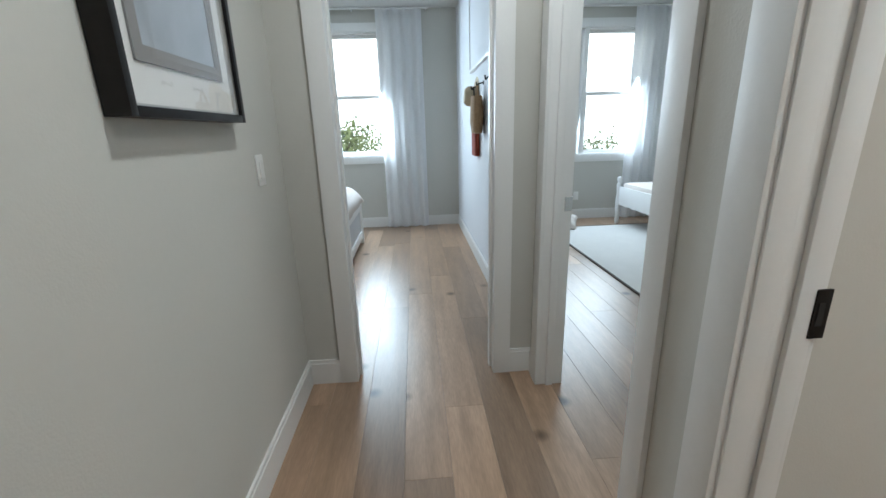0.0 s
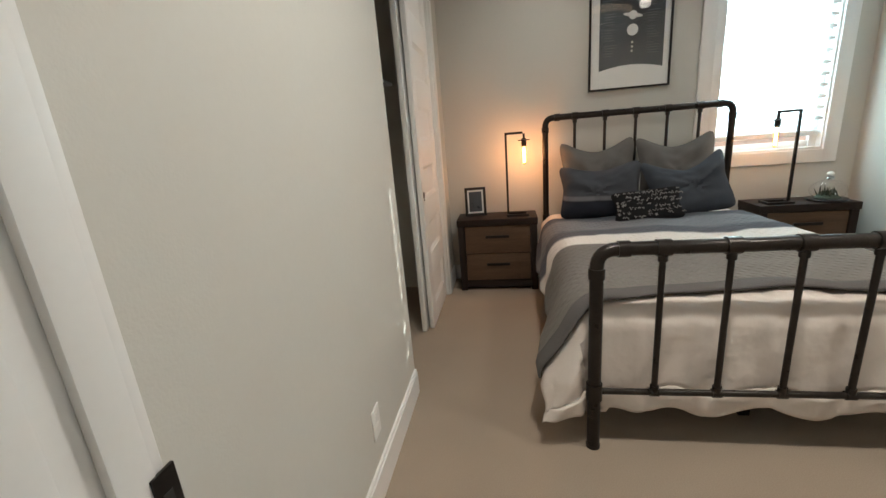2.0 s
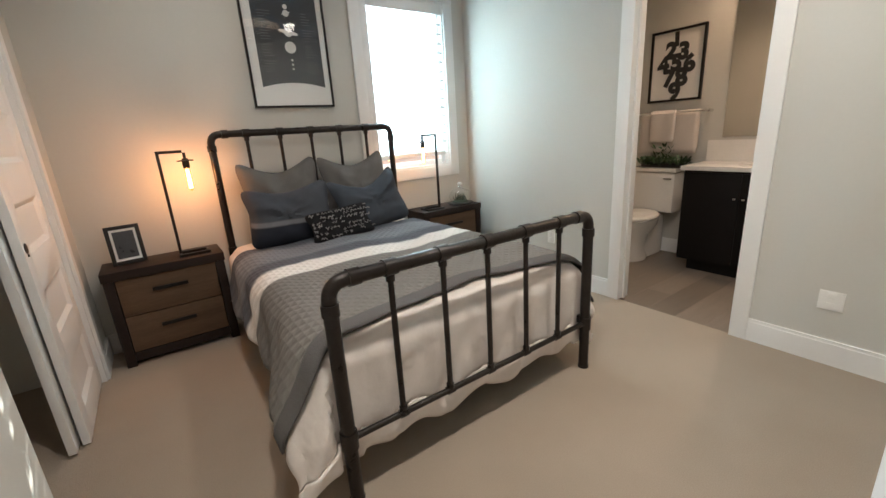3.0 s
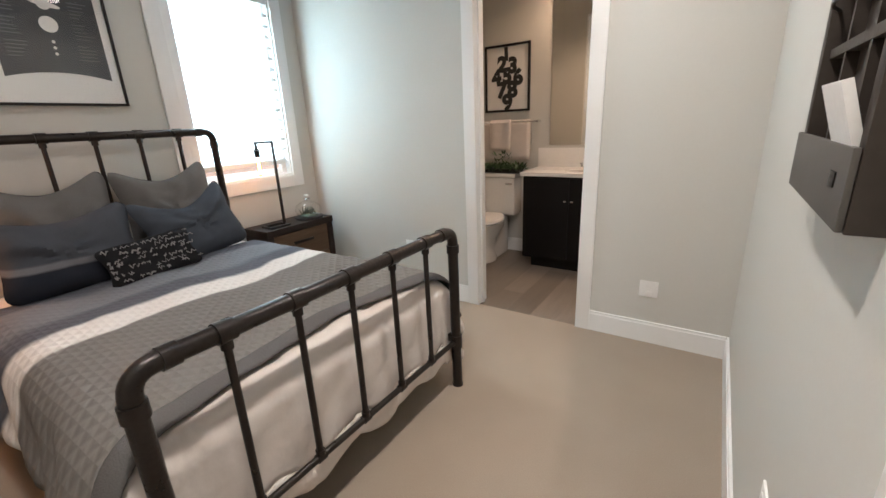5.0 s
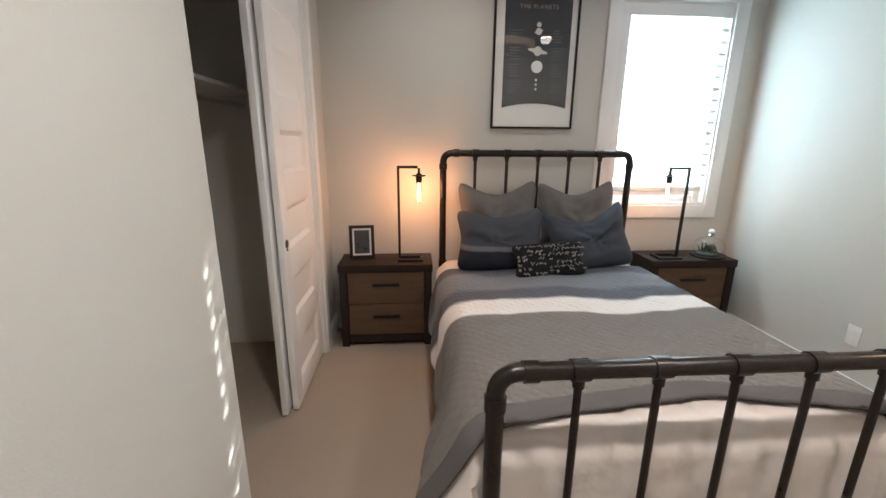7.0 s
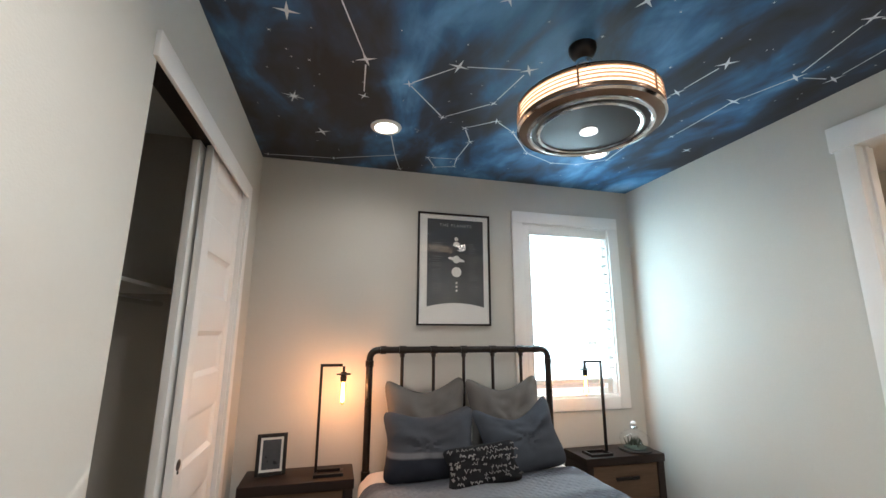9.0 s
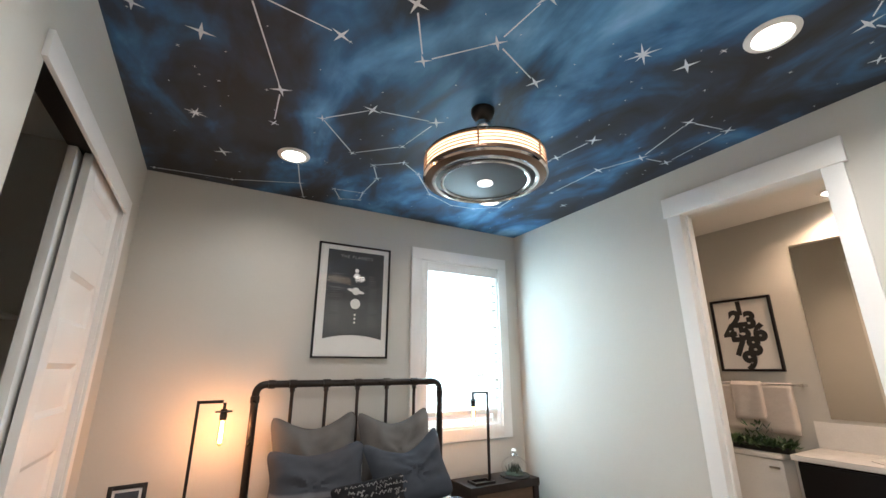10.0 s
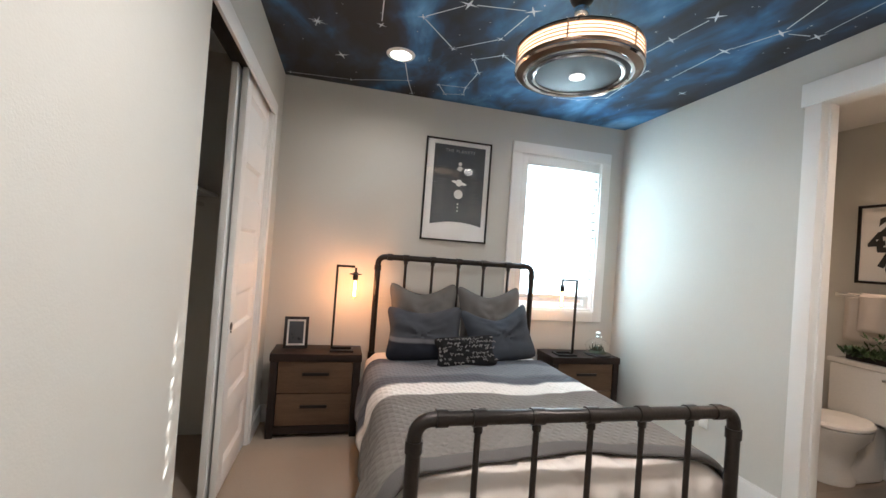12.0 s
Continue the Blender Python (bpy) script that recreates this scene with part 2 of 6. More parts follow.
def rod(bm, a, b, r, r2=None, seg=16):
    a, b = Vector(a), Vector(b)
    d = b - a
    m = Matrix.Translation((a + b) / 2) @ d.to_track_quat("Z", "Y").to_matrix().to_4x4()
    bmesh.ops.create_cone(bm, cap_ends=True, segments=seg, radius1=r, radius2=r if r2 is None else r2, depth=d.length, matrix=m)
    return bm


def rods(*rows, seg=16):
    bm = bmesh.new()
    for r in rows:
        rod(bm, *r, seg=seg)
    return bm


def rounded(points, r, steps=6):
    """A path with its inner corners rounded."""
    pts = [Vector(p) for p in points]
    out = [pts[0]]
    for a, p, c in zip(pts, pts[1:], pts[2:]):
        u, v = (a - p).normalized(), (c - p).normalized()
        for i in range(steps + 1):
            t = i / steps
            q0, q1 = p + u * r * (1 - t), p + v * r * t
            out.append(q0.lerp(q1, t))
    return out + [pts[-1]]


def tube(bm, points, r, seg=14):
    pts = [Vector(p) for p in points]
    rings, side = [], None
    for i, p in enumerate(pts):
        d = (pts[min(i + 1, len(pts) - 1)] - pts[max(i - 1, 0)]).normalized()
        if side is None:
            side = d.orthogonal().normalized()
        side = (side - d * side.dot(d)).normalized()
        up = d.cross(side)
        rings.append([bm.verts.new(p + r * (math.cos(a) * side + math.sin(a) * up)) for a in (2 * math.pi * k / seg for k in range(seg))])
    for ra, rb in zip(rings, rings[1:]):
        for k in range(seg):
            bm.faces.new((ra[k], ra[(k + 1) % seg], rb[(k + 1) % seg], rb[k]))
    bm.faces.new(rings[0][::-1]), bm.faces.new(rings[-1])
    return bm


def lathe(bm, profile, c, seg=40, sx=1.0, sy=1.0):
    """Turns (radius, height) pairs round the upright axis through c."""
    rings = []
    for r, z in profile:
        rings.append([bm.verts.new((c[0] + sx * r * math.cos(2 * math.pi * k / seg), c[1] + sy * r * math.sin(2 * math.pi * k / seg), c[2] + z)) for k in range(seg)])
    for ra, rb in zip(rings, rings[1:]):
        for k in range(seg):
            bm.faces.new((ra[k], ra[(k + 1) % seg], rb[(k + 1) % seg], rb[k]))
    return bm


def sheet(bm, nu, nv, fn):
    """A grid of points fn(u, v), u and v from 0 to 1."""
    g = [[bm.verts.new(fn(i / nu, j / nv)) for j in range(nv + 1)] for i in range(nu + 1)]
    for i in range(nu):
        for j in range(nv):
            bm.faces.new((g[i][j], g[i + 1][j], g[i + 1][j + 1], g[i][j + 1]))
    return bm


def mesh_object(name, bm, mat, shift=(0, 0, 0), smooth=True):
    bmesh.ops.recalc_face_normals(bm, faces=bm.faces)
    if Vector(shift).length:
        bmesh.ops.translate(bm, verts=bm.verts, vec=-Vector(shift))
    me = bpy.data.meshes.new(name)
    bm.to_mesh(me)
    bm.free()
    me.materials.append(mat)
    if smooth:
        me.polygons.foreach_set("use_smooth", [True] * len(me.polygons))
        me.set_sharp_from_angle(angle=radians(38))
    return new(name, me)


def thing(name, base, label, category, group=""):
    ob = new(name)
    ob.empty_display_size = 0.1
    ob.location = base
    return tagged(ob, label, category, group)


def root_place(ob):
    return ob.location if ob.parent is None else root_place(ob.parent)


def part(name, bm, mat, parent, label="", smooth=True):
    """Links a bmesh, given in world places, as one mesh under a thing or a part."""
    ob = mesh_object(name, bm, mat, root_place(parent), smooth)
    ob.parent = parent
    return tagged(ob, label)


def setting(name, bm, mat, label="", category=""):
    return tagged(mesh_object(name, bm, mat), label, category or name.split("_")[0], kind="structure")


def solid(name, bm, mat, label, category, group=""):
    return tagged(mesh_object(name, bm, mat), label, category, group)


# ---- the plan ----
H = 2.74
XW, XE, YN, YS = 0.90, 4.18, 0.945, -2.165       # bedroom faces
HW = 0.78                                        # hall face of the bedroom's west wall
HL = -0.40                                       # hall's far side
YA = 2.115                                       # hall end, with the guest room's door
YF = 5.85                                        # window wall of the two far rooms
YB = -3.57                                       # bathroom's back wall
BH = 2.68                                        # bathroom ceiling


def wall_x(name, x0, x1, y0, y1, holes, mat, label, z1=H):
    """A wall along y with openings (ya, yb, za, zb)."""
    bm, y = bmesh.new(), y0
    for a, b, za, zb in sorted(holes):
        box(bm, x0, x1, y, a, 0, z1)
        if za > 0:
            box(bm, x0, x1, a, b, 0, za)
        box(bm, x0, x1, a, b, zb, z1)
        y = b
    box(bm, x0, x1, y, y1, 0, z1)
    return setting(name, bm, mat, label)


def wall_y(name, y0, y1, x0, x1, holes, mat, label, z1=H):
    bm, x = bmesh.new(), x0
    for a, b, za, zb in sorted(holes):
        box(bm, x, a, y0, y1, 0, z1)
        if za > 0:
            box(bm, a, b, y0, y1, 0, za)
        box(bm, a, b, y0, y1, zb, z1)
        x = b
    box(bm, x, x1, y0, y1, 0, z1)
    return setting(name, bm, mat, label)


ENT = (-0.03, 0.82)          # bedroom entrance in the west wall, rough opening
DB = (1.10, 1.99)            # child's room door in the same wall
DA = (-0.17, 0.592)          # guest room door in the hall's end
BD = (1.72, 2.49)            # bathroom door in the south wall
CL = (2.44, 3.80)            # closet opening
WIN = (-1.93, -1.11, 0.97, 2.38)

wall_x("wall_west", HW, XW, YS - 0.115, YA + 0.115, [(*ENT, 0, 2.46), (*DB, 0, 2.46)], PAINT, "greige painted wall with two door openings")
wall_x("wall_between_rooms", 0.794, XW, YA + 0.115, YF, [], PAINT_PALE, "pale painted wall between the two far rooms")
wall_y("wall_hall_end", YA, YA + 0.115, HL - 0.12, HW, [(*DA, 0, 2.46)], PAINT, "greige painted wall at the end of the hall")
wall_x("wall_hall_side", HL - 0.12, HL, -1.3, YA, [], PAINT, "greige painted hall wall")
wall_y("wall_hall_back", -1.42, -1.3, HL - 0.12, HW, [], PAINT, "greige painted hall wall")
wall_y("wall_north", YN, YN + 0.115, XW, XE, [(*CL, 0, 2.38)], PAINT, "greige painted wall with the closet opening")
wall_y("wall_south", YS - 0.115, YS, XW, XE, [(*BD, 0, 2.44)], PAINT, "greige painted wall with the bathroom doorway")
wall_x("wall_east", XE, XE + 0.15, YB - 0.12, YN + 0.115, [WIN], PAINT, "greige painted outer wall behind the bed")
setting("wall_closet_west", boxes((2.10, 2.20, YN + 0.115, 1.70, 0, H)), PAINT, "greige painted inside wall of the closet")
setting("wall_closet_east", boxes((3.98, 4.08, YN + 0.115, 1.70, 0, H)), PAINT, "greige painted inside wall of the closet")
setting("wall_closet_back", boxes((2.10, 4.08, 1.70, 1.80, 0, H)), PAINT, "greige painted back wall of the closet")
setting("wall_bath_west", boxes((1.02, 1.14, YB, YS - 0.115, 0, H)), PAINT, "greige painted bathroom wall")
setting("wall_bath_east", boxes((3.36, 3.48, YB, YS - 0.115, 0, H)), PAINT, "greige painted bathroom wall")
setting("wall_bath_back", boxes((1.02, XE, YB - 0.12, YB, 0, H)), PAINT, "greige painted bathroom wall")
wall_x("wall_guest_side", -2.72, -2.6, YA + 0.115, YF, [], PAINT, "greige guest room wall")
setting("wall_guest_front", boxes((-2.72, HL - 0.12, YA, YA + 0.115, 0, H)), PAINT, "greige guest room wall")
wall_y("wall_far", YF, YF + 0.15, -2.72, 5.0, [(-0.83, -0.14, 0.97, 2.48), (1.72, 3.28, 0.90, 2.50)], PAINT, "greige outer wall with two windows")
wall_x("wall_child_side", 4.88, 5.0, 1.70, YF, [], PAINT, "greige wall of the child's room")
setting("wall_child_front", boxes((XW, 2.10, 1.06, 1.16, 0, H), (4.08, 5.0, 1.70, 1.80, 0, H)), PAINT, "greige wall of the child's room")

setting("ceiling", boxes((XW - 0.1, XE + 0.05, YS - 0.08, YN + 0.05, H, H + 0.1)), MURAL, "ceiling painted as a deep blue night sky with constellations", "ceiling")
setting("ceiling_plain", boxes((-2.72, XW - 0.1, -1.42, YF, H, H + 0.1), (XW - 0.1, 5.0, YN + 0.05, YF, H, H + 0.1)), CEIL_WHITE, "flat white ceiling of the hall and far rooms", "ceiling")
setting("ceiling_bath", boxes((1.14, 3.36, YB, YS - 0.115, BH, BH + 0.1)), CEIL_WHITE, "flat white bathroom ceiling", "ceiling")
setting("floor", boxes((0.845, XE, YS - 0.004, YN, -0.1, 0), (CL[0] - 0.2, 3.98, YN, 1.70, -0.1, -0.001), (0.845, XW, YS, ENT[0], -0.1, -0.002)), CARPET, "beige cut pile carpet", "carpet")


# ---- trim ----
def casing_x(name, x, out, y0, y1, ztop, label="white flat door casing with a taller head board"):
    """Flat casing on a wall face at x, facing out (+1 or -1), round an opening from y0 to y1."""
    a, b, c = x, x + out * 0.018, x + out * 0.026
    t = new(name)
    tagged(t, label, "door casing", kind="structure")
    part("side_casing", boxes((a, b, y0 - 0.088, y0, 0, ztop), bev=0.002), TRIM, t)
    part("side_casing", boxes((a, b, y1, y1 + 0.088, 0, ztop), bev=0.002), TRIM, t)
    part("head_casing", boxes((a, c, y0 - 0.105, y1 + 0.105, ztop, ztop + 0.135), bev=0.003), TRIM, t)


def casing_y(name, y, out, x0, x1, ztop, label="white flat door casing with a taller head board"):
    a, b, c = y, y + out * 0.018, y + out * 0.026
    t = new(name)
    tagged(t, label, "door casing", kind="structure")
    part("side_casing", boxes((x0 - 0.088, x0, a, b, 0, ztop), bev=0.002), TRIM, t)
    part("side_casing", boxes((x1, x1 + 0.088, a, b, 0, ztop), bev=0.002), TRIM, t)
    part("head_casing", boxes((x0 - 0.105, x1 + 0.105, a, c, ztop, ztop + 0.135), bev=0.003), TRIM, t)


def jamb_x(name, x0, x1, y0, y1, ztop, stop0, stop1):
    """Door lining in a wall along y, with its stop between stop0 and stop1."""
    t = tagged(new(name), "white painted door jamb with a stop", "door jamb", kind="structure")
    part("jamb", boxes((x0, x1, y0 - 0.02, y0, 0, ztop + 0.02), bev=0.0015), TRIM, t)
    part("jamb", boxes((x0, x1, y1, y1 + 0.02, 0, ztop + 0.02), bev=0.0015), TRIM, t)
    part("jamb_head", boxes((x0, x1, y0, y1, ztop, ztop + 0.02)), TRIM, t)
    part("door_stop", boxes((stop0, stop1, y0, y0 + 0.012, 0, ztop), bev=0.002), TRIM, t)
    part("door_stop", boxes((stop0, stop1, y1 - 0.012, y1, 0, ztop), bev=0.002), TRIM, t)
    return t


def jamb_y(name, y0, y1, x0, x1, ztop, stop0, stop1):
    t = tagged(new(name), "white painted door jamb with a stop", "door jamb", kind="structure")
    part("jamb", boxes((x0 - 0.02, x0, y0, y1, 0, ztop + 0.02), bev=0.0015), TRIM, t)
    part("jamb", boxes((x1, x1 + 0.02, y0, y1, 0, ztop + 0.02), bev=0.0015), TRIM, t)
    part("jamb_head", boxes((x0, x1, y0, y1, ztop, ztop + 0.02)), TRIM, t)
    part("door_stop", boxes((x0, x0 + 0.012, stop0, stop1, 0, ztop), bev=0.002), TRIM, t)
    part("door_stop", boxes((x1 - 0.012, x1, stop0, stop1, 0, ztop), bev=0.002), TRIM, t)
    return t


e0, e1 = ENT[0] + 0.02, ENT[1] - 0.008
entrance = jamb_x("door_jamb_1", HW - 0.002, XW + 0.002, e0, e1, 2.44, HW - 0.002, 0.826)
for y in (e0 + 0.006, e1 - 0.006):
    part("inner_jamb_board", boxes((0.862, XW + 0.002, y - 0.006, y + 0.006, 0, 2.44), bev=0.002), TRIM, entrance)
casing_x("door_casing_1", HW, -1, e0, e1 - 0.006, 2.44)
casing_x("door_casing_2", XW, 1, e0, e1 - 0.006, 2.44)
part("strike_plate", boxes((0.893, 0.9225, e1 - 0.0145, e1 - 0.010, 0.885, 0.98), bev=0.001), IRON_PLATE, entrance, "black strike plate")
part("strike_recess", boxes((0.900, 0.912, e1 - 0.0155, e1 - 0.014, 0.91, 0.955)), INK, entrance)
b0, b1 = DB[0] + 0.02, DB[1] - 0.02
child_jamb = jamb_x("door_jamb_2", HW - 0.002, XW + 0.002, b0, b1, 2.44, 0.815, 0.850)
casing_x("door_casing_3", HW, -1, b0, b1, 2.44)
part("strike_plate", boxes((0.868, 0.902, b1 - 0.0025, b1 + 0.002, 0.90, 0.965), bev=0.001), CHROME, child_jamb, "brushed strike plate")
a0, a1 = DA[0] + 0.02, DA[1] - 0.02
jamb_y("door_jamb_3", YA - 0.002, YA + 0.117, a0, a1, 2.44, YA + 0.05, YA + 0.085)
casing_y("door_casing_4", YA, -1, a0, a1, 2.44)
d0, d1 = BD[0] + 0.02, BD[1] - 0.02
jamb_y("door_jamb_4", YS - 0.117, YS + 0.002, d0, d1, 2.42, YS - 0.07, YS - 0.04)
casing_y("door_casing_5", YS, 1, d0, d1, 2.42)


def baseboard(name, *rows):
    """Runs of skirting: (axis, face, out, start, end)."""
    bm = bmesh.new()
    for axis, f, out, s, e in rows:
        for t, z0, z1 in ((0.014, 0, 0.118), (0.010, 0.118, 0.135)):
            if axis == "x":
                box(bm, f, f + out * t, s, e, z0, z1)
            else:
                box(bm, s, e, f, f + out * t, z0, z1)
    setting(name, bm, TRIM, "white painted baseboard", "baseboard")


baseboard("baseboard_bedroom", ("y", YN, -1, XW + 0.014, CL[0]), ("y", YN, -1, CL[1], XE - 0.014), ("x", XE, -1, YS + 0.014, YN), ("y", YS, 1, d1 + 0.088, XE - 0.014),
          ("y", YS, 1, XW + 0.014, d0 - 0.088), ("x", XW, 1, YS, e0 - 0.088), ("x", XW, 1, e1 + 0.088, YN))
baseboard("baseboard_hall", ("x", HL, 1, -1.3, YA - 0.014), ("y", YA, -1, HL, a0 - 0.088), ("y", YA, -1, a1 + 0.088, HW), ("x", HW, -1, e1 + 0.088, b0 - 0.088),
          ("x", HW, -1, b1 + 0.088, YA - 0.014), ("x", HW, -1, -1.3, e0 - 0.088))
baseboard("baseboard_far_rooms", ("y", YF, -1, -2.6, 0.78), ("x", 0.794, -1, YA + 0.115, YF), ("y", YF, -1, 0.914, 4.88), ("x", XW, 1, b1 + 0.09, YF))
baseboard("baseboard_bath", ("y", YB, 1, 1.14, 3.36), ("x", 3.36, -1, YB + 0.014, YS - 0.115))


# ---- windows ----
def window_unit(name, axis, wall, inner, u0, u1, z0, z1, label, mullion=False):
    """A sash window in an outer wall: casing and stool inside, frame, two sashes with a meeting rail, panes.
    wall: inner face; inner: +1 or -1, the way into the room; u runs along the wall."""
    def b(bm, ua, ub, da, db, za, zb, bev=0.0):
        # d is the depth from the inner face into the room (positive) or the wall (negative)
        p, q = wall + inner * da, wall + inner * db
        if axis == "x":
            box(bm, min(p, q), max(p, q), ua, ub, za, zb, bev)
        else:
            box(bm, ua, ub, min(p, q), max(p, q), za, zb, bev)
        return bm
    t = tagged(new(name), label, "window", kind="structure")
    w = 0.095
    for args in ((u0 - w, u0, 0, 0.02, z0 - w, z1), (u1, u1 + w, 0, 0.02, z0 - w, z1), (u0, u1, 0, 0.02, z0 - w, z0)):
        part("window_casing", b(bmesh.new(), *args, bev=0.003), TRIM, t)
    part("head_casing", b(bmesh.new(), u0 - w, u1 + w, 0, 0.022, z1, z1 + 0.10, 0.003), TRIM, t)
    lining = bmesh.new()
    for args in ((u0, u0 + 0.012, -0.15, 0.0, z0, z1), (u1 - 0.012, u1, -0.15, 0.0, z0, z1), (u0 + 0.012, u1 - 0.012, -0.15, 0.0, z1 - 0.012, z1), (u0 + 0.012, u1 - 0.012, -0.15, 0.004, z0, z0 + 0.018)):
        b(lining, *args)
    part("window_lining", lining, TRIM, t)
    mid = (z0 + z1) / 2
    halves = [(u0 + 0.012, u1 - 0.012)] if not mullion else [(u0 + 0.012, (u0 + u1) / 2 - 0.03), ((u0 + u1) / 2 + 0.03, u1 - 0.012)]
    if mullion:
        part("mullion", b(bmesh.new(), (u0 + u1) / 2 - 0.03, (u0 + u1) / 2 + 0.03, -0.14, -0.01, z0 + 0.018, z1 - 0.012, 0.002), TRIM, t)
    for ua, ub in halves:
        for za, zb, d in ((z0 + 0.018, mid + 0.02, -0.075), (mid - 0.02, z1 - 0.012, -0.11)):
            fr = bmesh.new()
            for args in ((ua, ua + 0.04, za, zb), (ub - 0.04, ub, za, zb), (ua + 0.04, ub - 0.04, za, za + 0.045), (ua + 0.04, ub - 0.04, zb - 0.04, zb)):
                b(fr, args[0], args[1], d - 0.03, d, args[2], args[3], 0.002)
            sash = part("sash", fr, TRIM, t)
            pane = part("pane", b(bmesh.new(), ua + 0.038, ub - 0.038, d - 0.017, d - 0.013, za + 0.04, zb - 0.038), PANE, sash)
            pane.visible_shadow = False
    return t


window_unit("window_1", "x", XE, -1, WIN[0], WIN[1], WIN[2], WIN[3], "white framed sash window with its blind lowered")
window_unit("window_2", "y", YF, -1, -0.83, -0.14, 0.97, 2.48, "white framed sash window in the guest room")
window_unit("window_3", "y", YF, -1, 1.72, 3.28, 0.90, 2.50, "white framed double sash window in the child's room", mullion=True)

# inner frame strips that the blind hangs between
bedroom_window = bpy.data.objects["window_1"]
part("inner_stile", boxes((4.182, 4.196, -1.182, WIN[1] - 0.013, WIN[2] + 0.019, WIN[3] - 0.013), bev=0.002), TRIM, bedroom_window)
part("inner_stile", boxes((4.234, 4.246, WIN[0] + 0.013, -1.868, WIN[2] + 0.019, WIN[3] - 0.013), bev=0.002), TRIM, bedroom_window)
part("inner_head", boxes((4.182, 4.196, WIN[0] + 0.013, -1.1825, 2.288, WIN[3] - 0.013), bev=0.002), TRIM, bedroom_window)

# slatted blind, nearly shut; a cord hole near one end of most slats
blind = thing("window_blind", (4.215, -1.52, 1.06), "white slatted blind, lowered and nearly shut", "blind")
y0, y1 = WIN[0] + 0.026, WIN[1] - 0.018
part("head_rail", boxes((4.200, 4.245, y0 - 0.005, y1 + 0.005, 2.296, 2.362), bev=0.004), TRIM, blind)
PITCH, HALF = 0.078, 0.0415
hole_y0, hole_y1, hole_z0, hole_z1 = -1.782, -1.690, -0.013, 0.022
for k in range(15):
    bm = bmesh.new()
    box(bm, -0.0015, 0.0015, y0, y0 + 0.034, -0.022, 0.024)
    if k in (1, 2, 3, 4, 5, 6, 7, 9, 11):
        box(bm, -0.0015, 0.0015, y0 + 0.034, hole_y0, -HALF, HALF)
        box(bm, -0.0015, 0.0015, hole_y0, hole_y1, -HALF, hole_z0)
        box(bm, -0.0015, 0.0015, hole_y0, hole_y1, hole_z1, HALF)
        box(bm, -0.0015, 0.0015, hole_y1, y1, -HALF, HALF)
    else:
        box(bm, -0.0015, 0.0015, y0 + 0.034, y1, -HALF, HALF)
    bmesh.ops.rotate(bm, verts=bm.verts, cent=(0, 0, 0), matrix=Matrix.Rotation(radians(11), 3, "Y"))
    bmesh.ops.translate(bm, verts=bm.verts, vec=(4.215, 0, 2.25 - k * PITCH))
    part("slat", bm, BLIND, blind, smooth=False)
# opaque tabs added between the slat ends, imitating the shaded gaps there
for k in range(14):
    zc = 2.25 - (k + 0.5) * PITCH
    part("slat_clip", boxes((4.193, 4.197, y0 - 0.010, y0 + 0.040, zc - 0.011, zc + 0.011), bev=0.001), TRIM, blind)
part("bottom_rail", boxes((4.203, 4.228, y0, y1, 1.072, 1.112), bev=0.003), TRIM, blind)
for yc in (y0 + 0.12, y1 - 0.12):
    part("ladder_cord", rods(((4.198, yc, 1.08), (4.198, yc, 2.31), 0.0012), seg=6), TRIM, blind)


# ---- closet ----
closet = tagged(new("closet_trim"), "white painted closet head board", "closet trim", kind="structure")
part("head_board", boxes((CL[0] - 0.03, CL[1], YN - 0.016, YN, 2.30, 2.39), bev=0.002), TRIM, closet)
part("track", boxes((CL[0] + 0.005, CL[1], YN + 0.01, YN + 0.10, 2.345, 2.378)), IRON_PLATE, closet)
part("side_board", boxes((CL[1] - 0.018, CL[1], YN - 0.002, YN + 0.117, 0, 2.345), bev=0.002), TRIM, closet)
part("side_casing", boxes((CL[1], CL[1] + 0.075, YN - 0.016, YN, 0, 2.39), bev=0.002), TRIM, closet)


